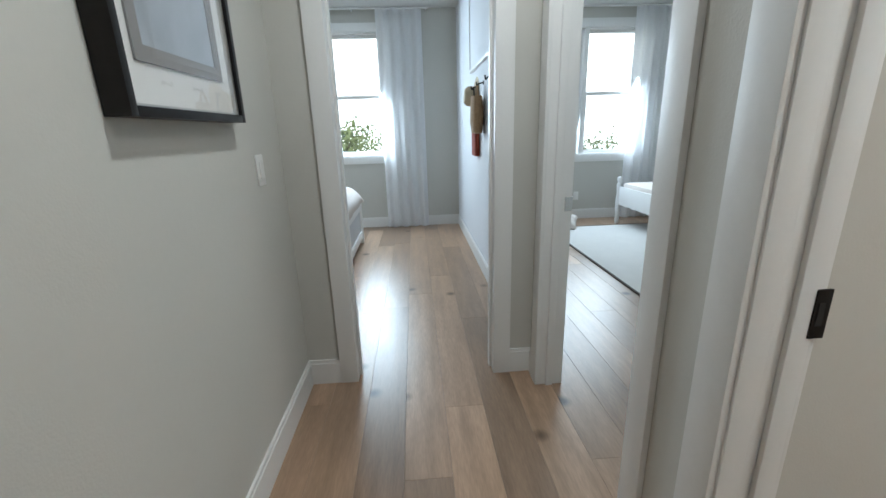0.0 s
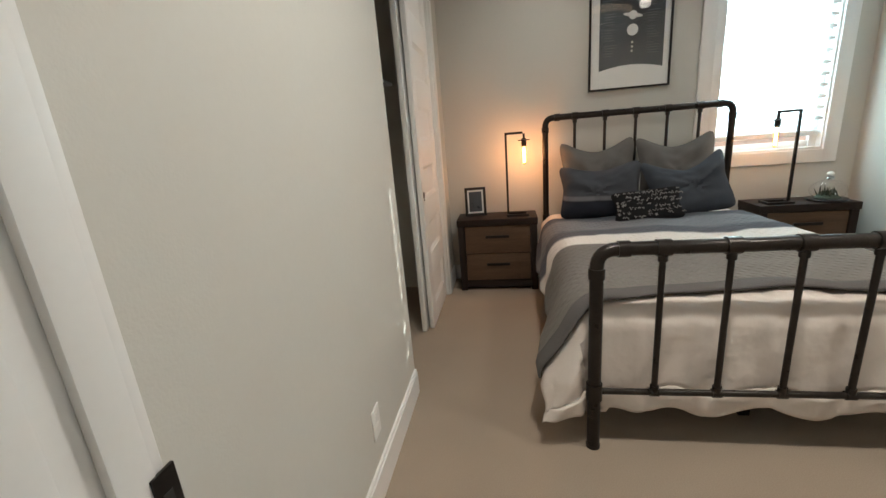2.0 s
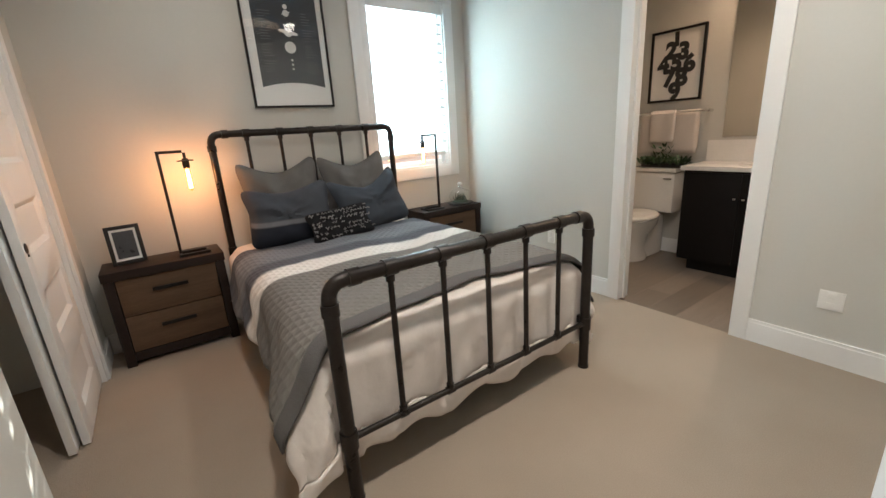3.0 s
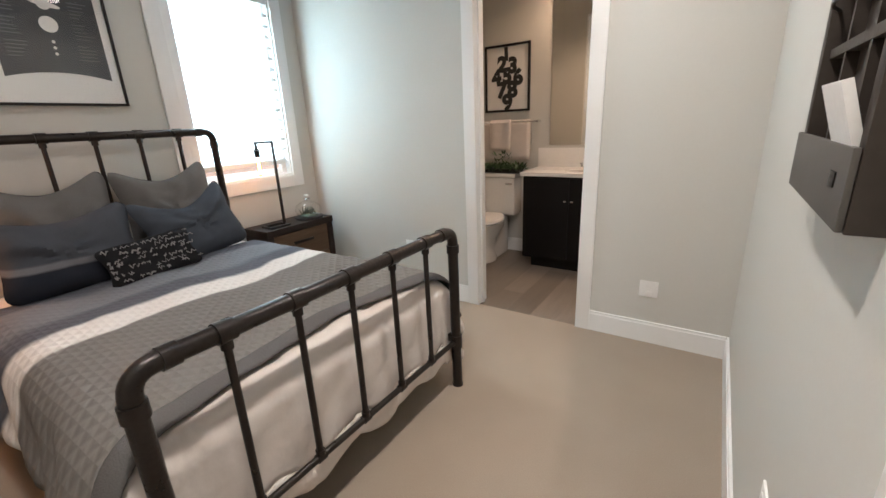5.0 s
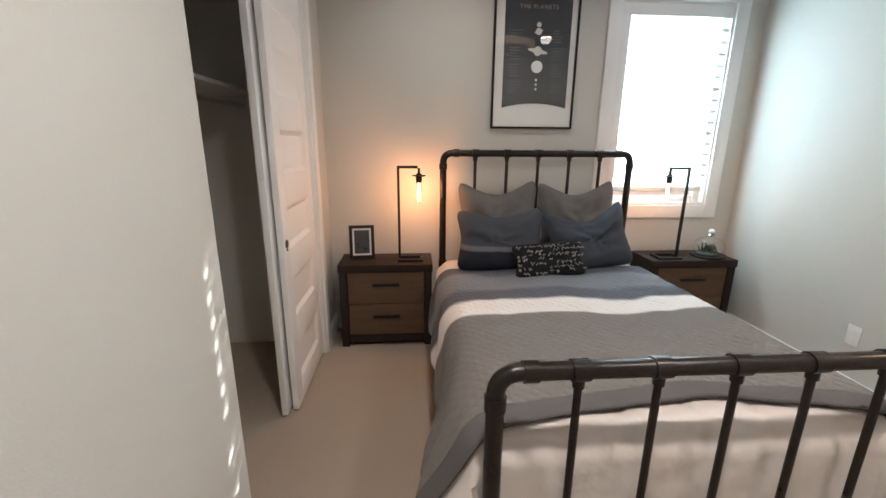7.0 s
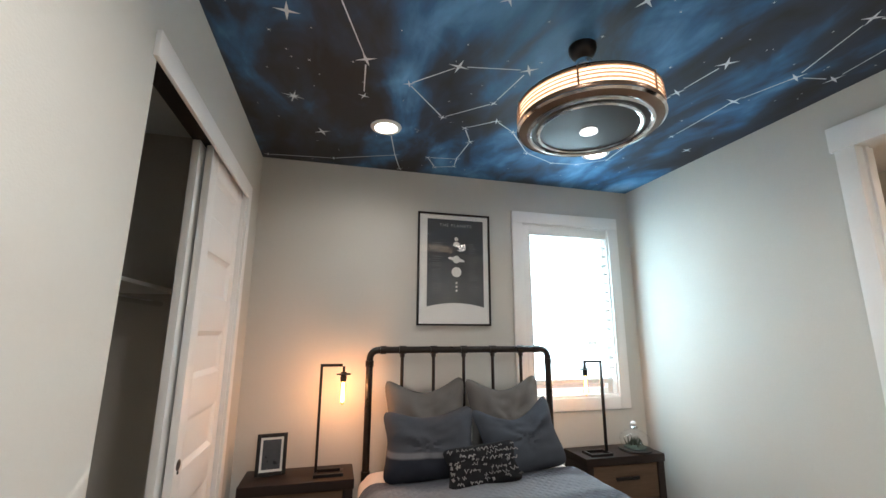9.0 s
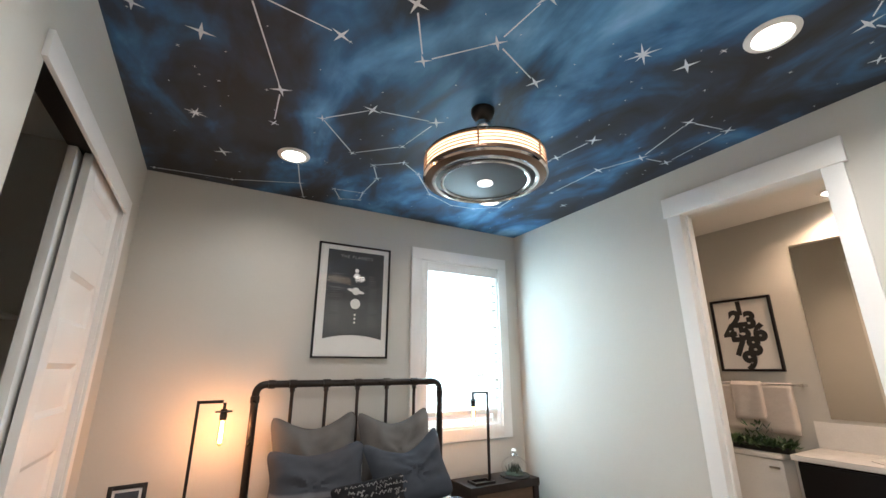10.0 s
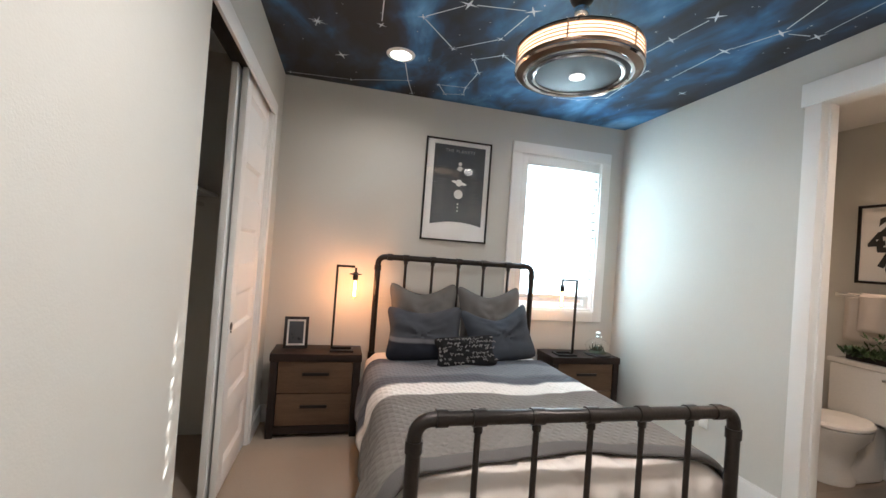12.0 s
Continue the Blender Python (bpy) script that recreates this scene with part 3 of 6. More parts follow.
def panel_door(name, x0, x1, y0, y1, z1, label):
    """Sliding door with a column of flat sunk panels."""
    t = thing(name, ((x0 + x1) / 2, (y0 + y1) / 2, 0.01), label, "closet door", "sliding closet doors")
    stile, n = 0.10, 6
    part("stile", boxes((x0, x0 + stile, y0, y1, 0.01, z1), bev=0.003), TRIM, t)
    part("stile", boxes((x1 - stile, x1, y0, y1, 0.01, z1), bev=0.003), TRIM, t)
    rail, foot, top = 0.165, 0.14, 0.12
    ph = (z1 - 0.01 - foot - top - rail * (n - 1)) / n
    z = 0.01
    part("rail", boxes((x0 + stile, x1 - stile, y0, y1, z, z + foot), bev=0.003), TRIM, t)
    z += foot
    for i in range(n):
        bm = bmesh.new()
        bevel = 0.022
        xa, xb, ya, yb = x0 + stile, x1 - stile, y0 + 0.002, y0 + 0.014
        outer = [bm.verts.new(p) for p in ((xa, ya, z), (xb, ya, z), (xb, ya, z + ph), (xa, ya, z + ph))]
        inner = [bm.verts.new(p) for p in ((xa + bevel, yb, z + bevel), (xb - bevel, yb, z + bevel), (xb - bevel, yb, z + ph - bevel), (xa + bevel, yb, z + ph - bevel))]
        for k in range(4):
            bm.faces.new((outer[k], outer[(k + 1) % 4], inner[(k + 1) % 4], inner[k]))
        bm.faces.new(inner)
        box(bm, xa, xb, yb + 0.002, y1, z, z + ph)
        part("panel", bm, TRIM, t, smooth=False)
        z += ph
        h = rail if i < n - 1 else top
        part("rail", boxes((x0 + stile, x1 - stile, y0, y1, z, z + h), bev=0.003), TRIM, t)
        z += h
    return t


front_door = panel_door("closet_door", 3.15, 3.785, YN + 0.022, YN + 0.054, 2.345, "white panelled sliding closet door, pushed open")
part("finger_pull", rods(((3.195, YN + 0.0195, 0.93), (3.195, YN + 0.024, 0.93), 0.022), ((3.195, YN + 0.018, 0.90), (3.195, YN + 0.022, 0.90), 0.006)), IRON_PLATE, front_door, "dark finger pull")
panel_door("closet_door", 3.10, 3.735, YN + 0.066, YN + 0.098, 2.345, "white panelled sliding closet door behind the other, pushed open")
shelf = thing("closet_shelf", (3.09, 1.5, 1.70), "white closet shelf with a hanging rod", "closet shelf")
part("board", boxes((2.205, 3.975, 1.30, 1.695, 1.70, 1.72), bev=0.002), TRIM, shelf)
part("cleat", boxes((2.205, 3.975, 1.675, 1.695, 1.62, 1.70)), TRIM, shelf)
part("hanging_rod", rods(((2.202, 1.40, 1.64), (3.978, 1.40, 1.64), 0.016)), CHROME, shelf)


# ---- the painted constellations ----
def star(bm, x, y, r, arms=4, turn=0.4):
    zc = H - 0.003
    pts = []
    for k in range(arms * 2):
        a = turn + math.pi * k / arms
        rr = r * (1 if k % 2 == 0 else 0.20) * (1.0 if arms == 4 or k % 4 == 0 else (0.62 if k % 2 == 0 else 1))
        pts.append(bm.verts.new((x + rr * math.cos(a), y + rr * math.sin(a), zc)))
    bm.faces.new(pts)


def stroke(bm, p, q, w=0.0075, gap=0.045):
    p, q = Vector((*p, 0)), Vector((*q, 0))
    d = (q - p).normalized()
    s = Vector((-d.y, d.x, 0)) * w / 2
    zc = Vector((0, 0, H - 0.0025))
    a, b = p + d * gap, q - d * gap
    bm.faces.new([bm.verts.new(v + zc) for v in (a - s, b - s * 0.7, b + s * 0.7, a + s)])


CHAINS = [
    [(2.62, 0.84), (2.45, 0.68), (2.36, 0.47), (2.87, 0.29), (3.18, 0.28)], [(2.36, 0.47), (2.40, 0.13)],
    [(4.11, 0.90), (4.06, 0.44), (3.89, 0.01)], [(3.58, 0.08), (3.89, 0.01), (4.13, -0.06)],
    [(3.01, 0.06), (2.81, -0.15), (2.75, -0.49), (3.07, -0.43), (3.29, -0.19), (3.01, 0.06)],
    [(3.25, -0.52), (3.38, -0.36), (3.55, -0.45), (3.84, -0.44), (3.98, -0.46), (4.03, -0.32), (3.87, -0.23), (3.84, -0.44)],
    [(2.12, -0.07), (2.37, -0.22), (2.13, -0.44), (2.24, -0.74)], [(2.13, -0.44), (1.86, -0.47)],
    [(2.42, -2.01), (2.46, -1.81), (2.08, -1.69), (2.02, -1.96), (2.42, -2.01)], [(2.46, -1.81), (2.71, -1.71), (3.14, -1.70)],
    [(2.46, -1.38), (2.72, -1.34), (3.10, -1.28)], [(1.26, -1.51), (1.35, -1.64), (1.28, -1.83), (1.40, -1.94), (1.36, -2.10)],
    [(3.25, -0.52), (3.352, -0.672), (3.615, -0.898), (3.727, -1.157), (3.70, -1.355), (3.567, -1.525), (3.085, -1.49)],
]
SINGLES = [(2.65, 0.62, 0.055, 4), (3.28, 0.65, 0.06, 8), (3.66, 0.51, 0.055, 4), (1.88, -1.02, 0.075, 8), (1.83, -1.25, 0.055, 4), (3.28, -1.96, 0.04, 4), (1.70, -1.30, 0.02, 4)]
bm, rng = bmesh.new(), random.Random(4)
placed = set()
for chain in CHAINS:
    for p in chain:
        if p not in placed:
            placed.add(p)
            star(bm, *p, rng.uniform(0.040, 0.056) if p[0] < 3.0 else rng.uniform(0.026, 0.036), turn=rng.uniform(0, 1.5))
    for p, q in zip(chain, chain[1:]):
        stroke(bm, p, q, gap=0.04 if p[0] < 3.0 else 0.02)
for x, y, r, arms in SINGLES:
    star(bm, x, y, r, arms, rng.uniform(0, 1.5))
for i in range(150):
    star(bm, rng.uniform(XW + 0.1, XE - 0.05), rng.uniform(YS + 0.05, YN - 0.05), rng.choice((0.006, 0.007, 0.008, 0.011)), 4, rng.uniform(0, 1.5))
mural_lines = part("painted_stars", bm, STAR_PAINT, bpy.data.objects["ceiling"], "white painted stars joined by thin lines", smooth=False)


# ---- lights ----
def downlight(x, y, z, label="round recessed ceiling light, lit"):
    t = thing("downlight", (x, y, z), label, "ceiling light", "recessed ceiling lights")
    part("trim_ring", lathe(bmesh.new(), ((0.070, -0.010), (0.074, -0.012), (0.094, -0.006), (0.097, 0.0), (0.068, 0.0), (0.070, -0.010)), (x, y, z)), WHITE_PLASTIC, t)
    part("lens", lathe(bmesh.new(), ((0.0001, -0.004), (0.071, -0.004), (0.071, -0.001), (0.0001, -0.001)), (x, y, z)), GLOW_DOWN, t, "glowing white lens")


downlight(3.50, 0.12, H)
downlight(1.56, -1.38, H)
downlight(3.50, -1.38, H)
downlight(1.56, 0.12, H)
# unseen fitting added for the hall's fill lamp
downlight(0.55, 1.15, H)
downlight(2.03, -3.36, BH)

FX, FY = 2.54, -0.65
fan = thing("drum_ceiling_fan", (FX, FY, H), "drum ceiling fan with glowing amber bands and a chrome rim", "ceiling fan")
part("canopy", lathe(bmesh.new(), ((0.0001, 0), (0.060, 0), (0.060, -0.022), (0.048, -0.046), (0.028, -0.058), (0.0001, -0.058)), (FX, FY, H)), IRON_PLATE, fan, "black ceiling canopy")
part("canopy_cup", lathe(bmesh.new(), ((0.0001, -0.059), (0.022, -0.060), (0.037, -0.074), (0.039, -0.098), (0.030, -0.118), (0.014, -0.128), (0.0001, -0.128)), (FX, FY, H)), CHROME, fan)
COPPER = material("brushed_copper", (0.52, 0.33, 0.22), 0.3, metal=0.9, var=0.12, scale=10)
BRONZE = material("dark_bronze_drum", (0.20, 0.125, 0.085), 0.32, metal=0.85, var=0.15, scale=10)
FT, FR = 2.462, 0.300
part("stem", rods(((FX, FY, FT), (FX, FY, 2.625), 0.014)), IRON_PLATE, fan)
part("stem_collar", lathe(bmesh.new(), ((0.0145, 0.0), (0.028, 0.004), (0.034, 0.016), (0.030, 0.030), (0.0145, 0.034)), (FX, FY, FT + 0.014), 24), CHROME, fan)
part("top_ring", lathe(bmesh.new(), ((FR - 0.05, 0.004), (FR - 0.01, 0.0), (FR - 0.003, -0.006), (FR - 0.003, -0.012), (FR - 0.05, -0.006), (FR - 0.05, 0.004)), (FX, FY, FT), 64), IRON_PLATE, fan)
part("hub", lathe(bmesh.new(), ((0.0001, 0.014), (0.05, 0.010), (0.06, -0.02), (0.055, -0.06), (0.0001, -0.065)), (FX, FY, FT), 28), IRON_PLATE, fan)
for k in range(4):
    a = 0.3 + k * math.pi / 2
    part("spoke", rods(((FX + 0.05 * math.cos(a), FY + 0.05 * math.sin(a), FT - 0.003), (FX + 0.27 * math.cos(a), FY + 0.27 * math.sin(a), FT - 0.003), 0.005), seg=8), IRON_PLATE, fan)
part("upper_band", lathe(bmesh.new(), ((FR - 0.010, -0.012), (FR, -0.013), (FR + 0.001, -0.024), (FR - 0.010, -0.025)), (FX, FY, FT), 64), COPPER, fan, "brushed copper upper band")
for k in range(4):
    zt = FT - 0.025 - k * 0.0165
    r = FR + 0.002 * math.sin(k / 3 * math.pi)
    part("glowing_band", lathe(bmesh.new(), ((r - 0.010, 0), (r - 0.003, -0.001), (r - 0.003, -0.0125), (r - 0.010, -0.0135)), (FX, FY, zt), 64), GLOW_FAN, fan, "glowing amber band")
    part("band_ring", lathe(bmesh.new(), ((r - 0.012, -0.0135), (r + 0.001, -0.0137), (r + 0.001, -0.0163), (r - 0.012, -0.0165)), (FX, FY, zt), 64), COPPER, fan)
for k in range(6):
    a = 0.35 + k * math.pi / 3
    part("band_strap", rods(((FX + (FR + 0.002) * math.cos(a), FY + (FR + 0.002) * math.sin(a), FT - 0.012), (FX + (FR + 0.002) * math.cos(a), FY + (FR + 0.002) * math.sin(a), FT - 0.093), 0.004), seg=8), COPPER, fan)
part("drum", lathe(bmesh.new(), ((FR - 0.012, -0.091), (FR + 0.002, -0.092), (FR + 0.002, -0.104), (FR - 0.004, -0.114), (FR - 0.038, -0.124), (FR - 0.040, -0.118)), (FX, FY, FT), 64), BRONZE, fan, "dark bronze lower drum")
part("rim_ring", lathe(bmesh.new(), ((FR - 0.010, -0.1145), (FR + 0.003, -0.1075), (FR + 0.005, -0.112), (FR - 0.005, -0.119)), (FX, FY, FT), 64), CHROME, fan, "thin chrome outer rim")
part("rim_ring", lathe(bmesh.new(), ((FR - 0.038, -0.120), (FR - 0.040, -0.131), (FR - 0.052, -0.134), (FR - 0.058, -0.128), (FR - 0.058, -0.120)), (FX, FY, FT), 64), CHROME, fan, "chrome rim ring")
part("rim_ring", lathe(bmesh.new(), ((FR - 0.078, -0.124), (FR - 0.080, -0.133), (FR - 0.088, -0.136), (FR - 0.096, -0.132), (FR - 0.096, -0.124)), (FX, FY, FT), 64), CHROME, fan, "narrow chrome rim ring")
part("base_disc", lathe(bmesh.new(), ((FR - 0.056, -0.124), (FR - 0.09, -0.127), (0.10, -0.131), (0.0001, -0.133)), (FX, FY, FT), 64), material("smoked_disc", (0.030, 0.027, 0.025), 0.42, var=0.1, bump=0, spec=0.18), fan, "smoked glossy underside")
part("lens", lathe(bmesh.new(), ((0.036, -0.132), (0.038, -0.138), (0.030, -0.141), (0.0001, -0.141)), (FX, FY, FT), 28), glow_material("dim_lens_glow", (1.0, 0.93, 0.84), 1.1), fan, "small glowing lens")
for k in range(3):
    a = 0.5 + k * 2.094
    bm = bmesh.new()
    box(bm, 0.06, FR - 0.03, -0.045, 0.045, -0.106, -0.102, 0.001)
    bmesh.ops.rotate(bm, verts=bm.verts, cent=(0, 0, 0), matrix=Matrix.Rotation(a, 3, "Z"))
    bmesh.ops.translate(bm, verts=bm.verts, vec=(FX, FY, FT))
    part("fan_blade", bm, IRON_PLATE, fan)


# ---- bed ----
BX0, BX1, BY0, BY1 = 2.094, 4.040, -1.219, 0.122   # post centre lines
BYC = (BY0 + BY1) / 2
bed = thing("bed", ((BX0 + BX1) / 2, BYC, 0), "dark bronze pipe-style metal bed, made up", "bed")


def bed_end(x, top, low, r, spindles, name):
    frame_path = rounded([(x, BY1, 0.0), (x, BY1, top), (x, BY0, top), (x, BY0, 0.0)], 0.068, 8)
    main = part(name, tube(bmesh.new(), frame_path, r), IRON, bed)
    def collar(p, q, rr):
        part("pipe_collar", rods((p, q, rr), seg=18), IRON, main)
    for y in (BY1, BY0):
        collar((x, y, 0.0), (x, y, 0.012), r * 1.12)
        collar((x, y, low - 0.035), (x, y, low + 0.035), r * 1.22)
        collar((x, y, top - 0.11), (x, y, top - 0.07), r * 1.20)
        s = 1 if y == BY0 else -1
        collar((x, y + s * 0.07, top), (x, y + s * 0.11, top), r * 1.20)
    ys = [BY1 + (BY0 - BY1) * (k + 1) / (spindles + 1) for k in range(spindles)]
    part("cross_rail", rods(((x, BY1, low), (x, BY0, low), 0.013)), IRON, bed)
    for y in ys:
        sp = part("spindle", rods(((x, y, low), (x, y, top), 0.0115)), IRON, bed)
        part("tee_sleeve", rods(((x, y - 0.024, top), (x, y + 0.024, top), r * 1.20), seg=18), IRON, sp)
        part("tee_neck", rods(((x, y, top - 0.05), (x, y, top), 0.017), seg=14), IRON, sp)
        part("tee_neck", rods(((x, y, low), (x, y, low + 0.03), 0.016), seg=14), IRON, sp)
        part("tee_sleeve", rods(((x, y - 0.016, low), (x, y + 0.016, low), 0.017), seg=14), IRON, sp)


bed_end(BX0, 0.850, 0.262, 0.0255, 5, "footboard_frame")
bed_end(BX1, 1.357, 0.560, 0.0235, 5, "headboard_frame")
for y in (BY0 + 0.01, BY1 - 0.01):
    part("side_rail", boxes((BX0, BX1, y - 0.012, y + 0.012, 0.262, 0.302), bev=0.003), IRON, bed)
for x in (2.45, 3.4):
    part("centre_leg", rods(((x, BYC, 0), (x, BYC, 0.26), 0.018)), IRON, bed)
part("slat_base", boxes((BX0 + 0.06, BX1 - 0.03, BY0 + 0.03, BY1 - 0.03, 0.262, 0.285)), IRON, bed)
part("centre_leg", boxes((2.31, 2.355, -0.58, -0.535, 0.0, 0.262), bev=0.003), IRON, bed)
part("mattress", boxes((BX0 + 0.11, BX1 - 0.04, BY0 + 0.035, BY1 - 0.035, 0.287, 0.565), bev=0.04), LINEN_WHITE, bed, "white mattress")


def drape(px, py, x0, y0, y1, top, r, wave, seed):
    """Cloth laid over the mattress: (px, py) on the flat cloth, folded down over the foot and both sides."""
    dx = max(0.0, x0 - px)
    dy = py - y1 if py > y1 else (py - y0 if py < y0 else 0.0)
    d = math.hypot(dx, dy)
    bx, by = max(px, x0), min(max(py, y0), y1)
    puff = 0.015 * noise.noise((px * 3.1, py * 3.1, seed)) + 0.006 * noise.noise((px * 9, py * 9, seed))
    if d < 1e-6:
        return Vector((bx, by, top + puff))
    ox, oy = -dx / d, dy / d
    a = min(d / r, math.pi / 2)
    out = r * math.sin(a)
    down = r * (1 - math.cos(a)) + max(0.0, d - r * math.pi / 2)
    fall = min(1.0, down / 0.3)
    run = px * 1.0 + py * 1.35
    ripple = wave * fall * (math.sin(run * 17 + 2 * noise.noise((run * 2, seed, 0))) + 0.5 * noise.noise((run * 6, seed, 2)))
    side = 1.0 if abs(oy) > 0.5 else 0.45
    near_foot = 1.0 if px < x0 else math.exp(-((px - x0) / 0.30) ** 2)
    flare = fall * abs(oy) * (0.05 + (0.10 if oy > 0 else 0.07) * near_foot)
    out += ripple * side + flare
    return Vector((bx + ox * out, by + oy * out, top + puff * (1 - fall) - down + 0.5 * wave * fall * math.sin(run * 11 + seed)))


MX0, MY0, MY1 = BX0 + 0.132, BY0 + 0.06, BY1 - 0.06
def comforter_fn(u, v):
    px = MX0 - 0.50 + u * (3.98 - MX0 + 0.50)
    py = MY0 - 0.40 + v * (MY1 - MY0 + 0.80)
    # rounded corners
    a, b = max(0.0, MX0 - px) / 0.50, max(0.0, py - MY1, MY0 - py) / 0.40
    if a > 0 and b > 0:
        px = MX0 - 0.50 * a * math.sqrt(1 - b * b / 3.2)
        over = 0.40 * b * math.sqrt(1 - a * a / 3.2)
        py = MY1 + over if py > MY1 else MY0 - over
    p = drape(px, py, MX0, MY0, MY1, 0.600, 0.095, 0.014, 3.0)
    if b > 0 and p.y > BYC:
        p.y += 0.17 * max(0.0, a - 0.15) * b
    seam = min(abs(((py - BYC) / 0.23) % 1.0 - 0.0), abs(((py - BYC) / 0.23) % 1.0 - 1.0)) * 0.23
    dip = 0.010 * math.exp(-(seam / 0.02) ** 2)
    if px < MX0:
        p.x += dip
    else:
        p.z -= dip
    if MY0 - 0.1 < p.y < MY1 + 0.1:
        p.x = max(p.x, BX0 + 0.036)
    elif px < MX0:
        p.x = max(p.x, BX0 + 0.032 - max(0.0, abs(p.y - BYC) - (BY1 - BY0) / 2 - 0.02))
    if px < MX0 - 0.2 and MY0 < py < MY1:
        p.z += 0.018 * math.sin(py * 21 + 1.3 * math.sin(py * 5))
    p.z = max(p.z, 0.02)
    return p


comforter = thing("comforter", (3.0, BYC, 0.60), "white stitched comforter hanging over the bed with a wavy hem", "comforter")
for ob in (part("cover", sheet(bmesh.new(), 104, 110, lambda u, v: comforter_fn(0.04 + 0.96 * u, v)), LINEN_WHITE, comforter),
           part("foot_hem", sheet(bmesh.new(), 6, 110, lambda u, v: comforter_fn(0.04 * u, v)), LINEN_WHITE, comforter)):
    sol = ob.modifiers.new("thickness", "SOLIDIFY")
    sol.thickness, sol.offset = 0.012, -1


def quilt_material():
    m = material("striped_grey_quilt", (1, 1, 1), 0.92, var=0.06, scale=8, fine=0.12, fscale=260, bump=0.0, spec=0.1)
    n, l = m.node_tree.nodes, m.node_tree.links
    tc, sep, rp = n.new("ShaderNodeTexCoord"), n.new("ShaderNodeSeparateXYZ"), n.new("ShaderNodeValToRGB")
    l.new(tc.outputs["Object"], sep.inputs[0])
    mr, wob, add = n.new("ShaderNodeMapRange"), n.new("ShaderNodeTexNoise"), n.new("ShaderNodeMath")
    wob.inputs["Scale"].default_value = 2.2
    l.new(tc.outputs["Object"], wob.inputs["Vector"])
    add.operation = "MULTIPLY_ADD"
    l.new(wob.outputs["Fac"], add.inputs[0])
    add.inputs[1].default_value = 0.17
    l.new(sep.outputs["X"], add.inputs[2])
    mr.inputs["From Min"].default_value, mr.inputs["From Max"].default_value = 2.19 - 3.0, 3.79 - 3.0
    l.new(add.outputs[0], mr.inputs["Value"]), l.new(mr.outputs[0], rp.inputs[0])
    e = rp.color_ramp.elements
    rp.color_ramp.interpolation = "EASE"
    e[0].position, e[0].color = 0.0, (0.185, 0.172, 0.157, 1)
    e[1].position, e[1].color = 1.0, (0.095, 0.10, 0.118, 1)
    GREY, WHITE, BLUE, PALE = (0.175, 0.165, 0.153, 1), (0.68, 0.64, 0.60, 1), (0.10, 0.106, 0.122, 1), (0.185, 0.190, 0.205, 1)
    for p, c in ((0.525, GREY), (0.545, WHITE), (0.635, WHITE), (0.66, BLUE), (0.72, BLUE), (0.77, PALE), (0.88, PALE), (0.93, BLUE)):
        x = e.new(p)
        x.color = c
    mul = next(q for q in n if q.type == "VECT_MATH" and q.operation == "SCALE")
    l.new(rp.outputs[0], mul.inputs[0])
    # stitched diamonds
    hs = []
    for ang in (45, -45):
        mp, wv = n.new("ShaderNodeMapping"), n.new("ShaderNodeTexWave")
        mp.inputs["Rotation"].default_value = (0, 0, radians(ang))
        l.new(tc.outputs["Object"], mp.inputs["Vector"]), l.new(mp.outputs[0], wv.inputs["Vector"])
        wv.inputs["Scale"].default_value, wv.inputs["Distortion"].default_value = 8.2, 0.3
        hs.append(wv.outputs["Fac"])
    mn, bp = n.new("ShaderNodeMath"), n.new("ShaderNodeBump")
    mn.operation = "MINIMUM"
    l.new(hs[0], mn.inputs[0]), l.new(hs[1], mn.inputs[1])
    bp.inputs["Strength"].default_value, bp.inputs["Distance"].default_value = 0.55, 0.010
    l.new(mn.outputs[0], bp.inputs["Height"]), l.new(bp.outputs[0], n["Principled BSDF"].inputs["Normal"])
    return m


def quilt_point(px, py):
    p = drape(px, py, MX0, MY0, MY1, 0.617, 0.108, 0.016, 3.0)
    # long shallow folds across the bed, stronger towards the pillows
    if MY0 < py < MY1 and px > MX0:
        e = min(1.0, (py - MY0) / 0.1, (MY1 - py) / 0.1, (px - MX0) / 0.25)
        p.z += e * (0.004 + 0.010 * max(0.0, (px - 2.7))) * (0.6 + noise.noise((px * 9 + 2 * noise.noise((px, py * 1.5, 4)), py * 1.7, 9.0)))
    return p


def quilt_edge(py):
    return 2.265 - 0.085 * min(1.6, ((py - BYC) / 0.60) ** 2) + 0.012 * math.sin(py * 7)


def quilt_span(v):
    return MY0 - 0.36 + v * (MY1 - MY0 + 0.76)


quilt = thing("quilt", (3.0, BYC, 0.62), "grey quilted bedspread with white and slate stripes, spread over the comforter", "quilt")
spread = part("spread", sheet(bmesh.new(), 100, 110, lambda u, v: quilt_point(quilt_edge(quilt_span(v)) + 0.075 + u * (3.72 - quilt_edge(quilt_span(v)) - 0.075), quilt_span(v))), quilt_material(), quilt)
# rolled edge of the quilt; its darker grey includes the edge's soft shadow
hem = part("hem", sheet(bmesh.new(), 8, 110, lambda u, v: quilt_point(quilt_edge(quilt_span(v)) + u * 0.078, quilt_span(v)) + Vector((0, 0, 0.006 * math.sin(math.pi * u)))),
           material("shaded_hem", (0.115, 0.109, 0.105), 0.92, var=0.1, scale=9, fine=0.15, fscale=240, bump=0.5, bscale=200, spec=0.1), quilt, "quilt edge with its shade put into a darker grey")
for ob in (spread, hem):
    sol = ob.modifiers.new("thickness", "SOLIDIFY")
    sol.thickness, sol.offset = 0.010, 1


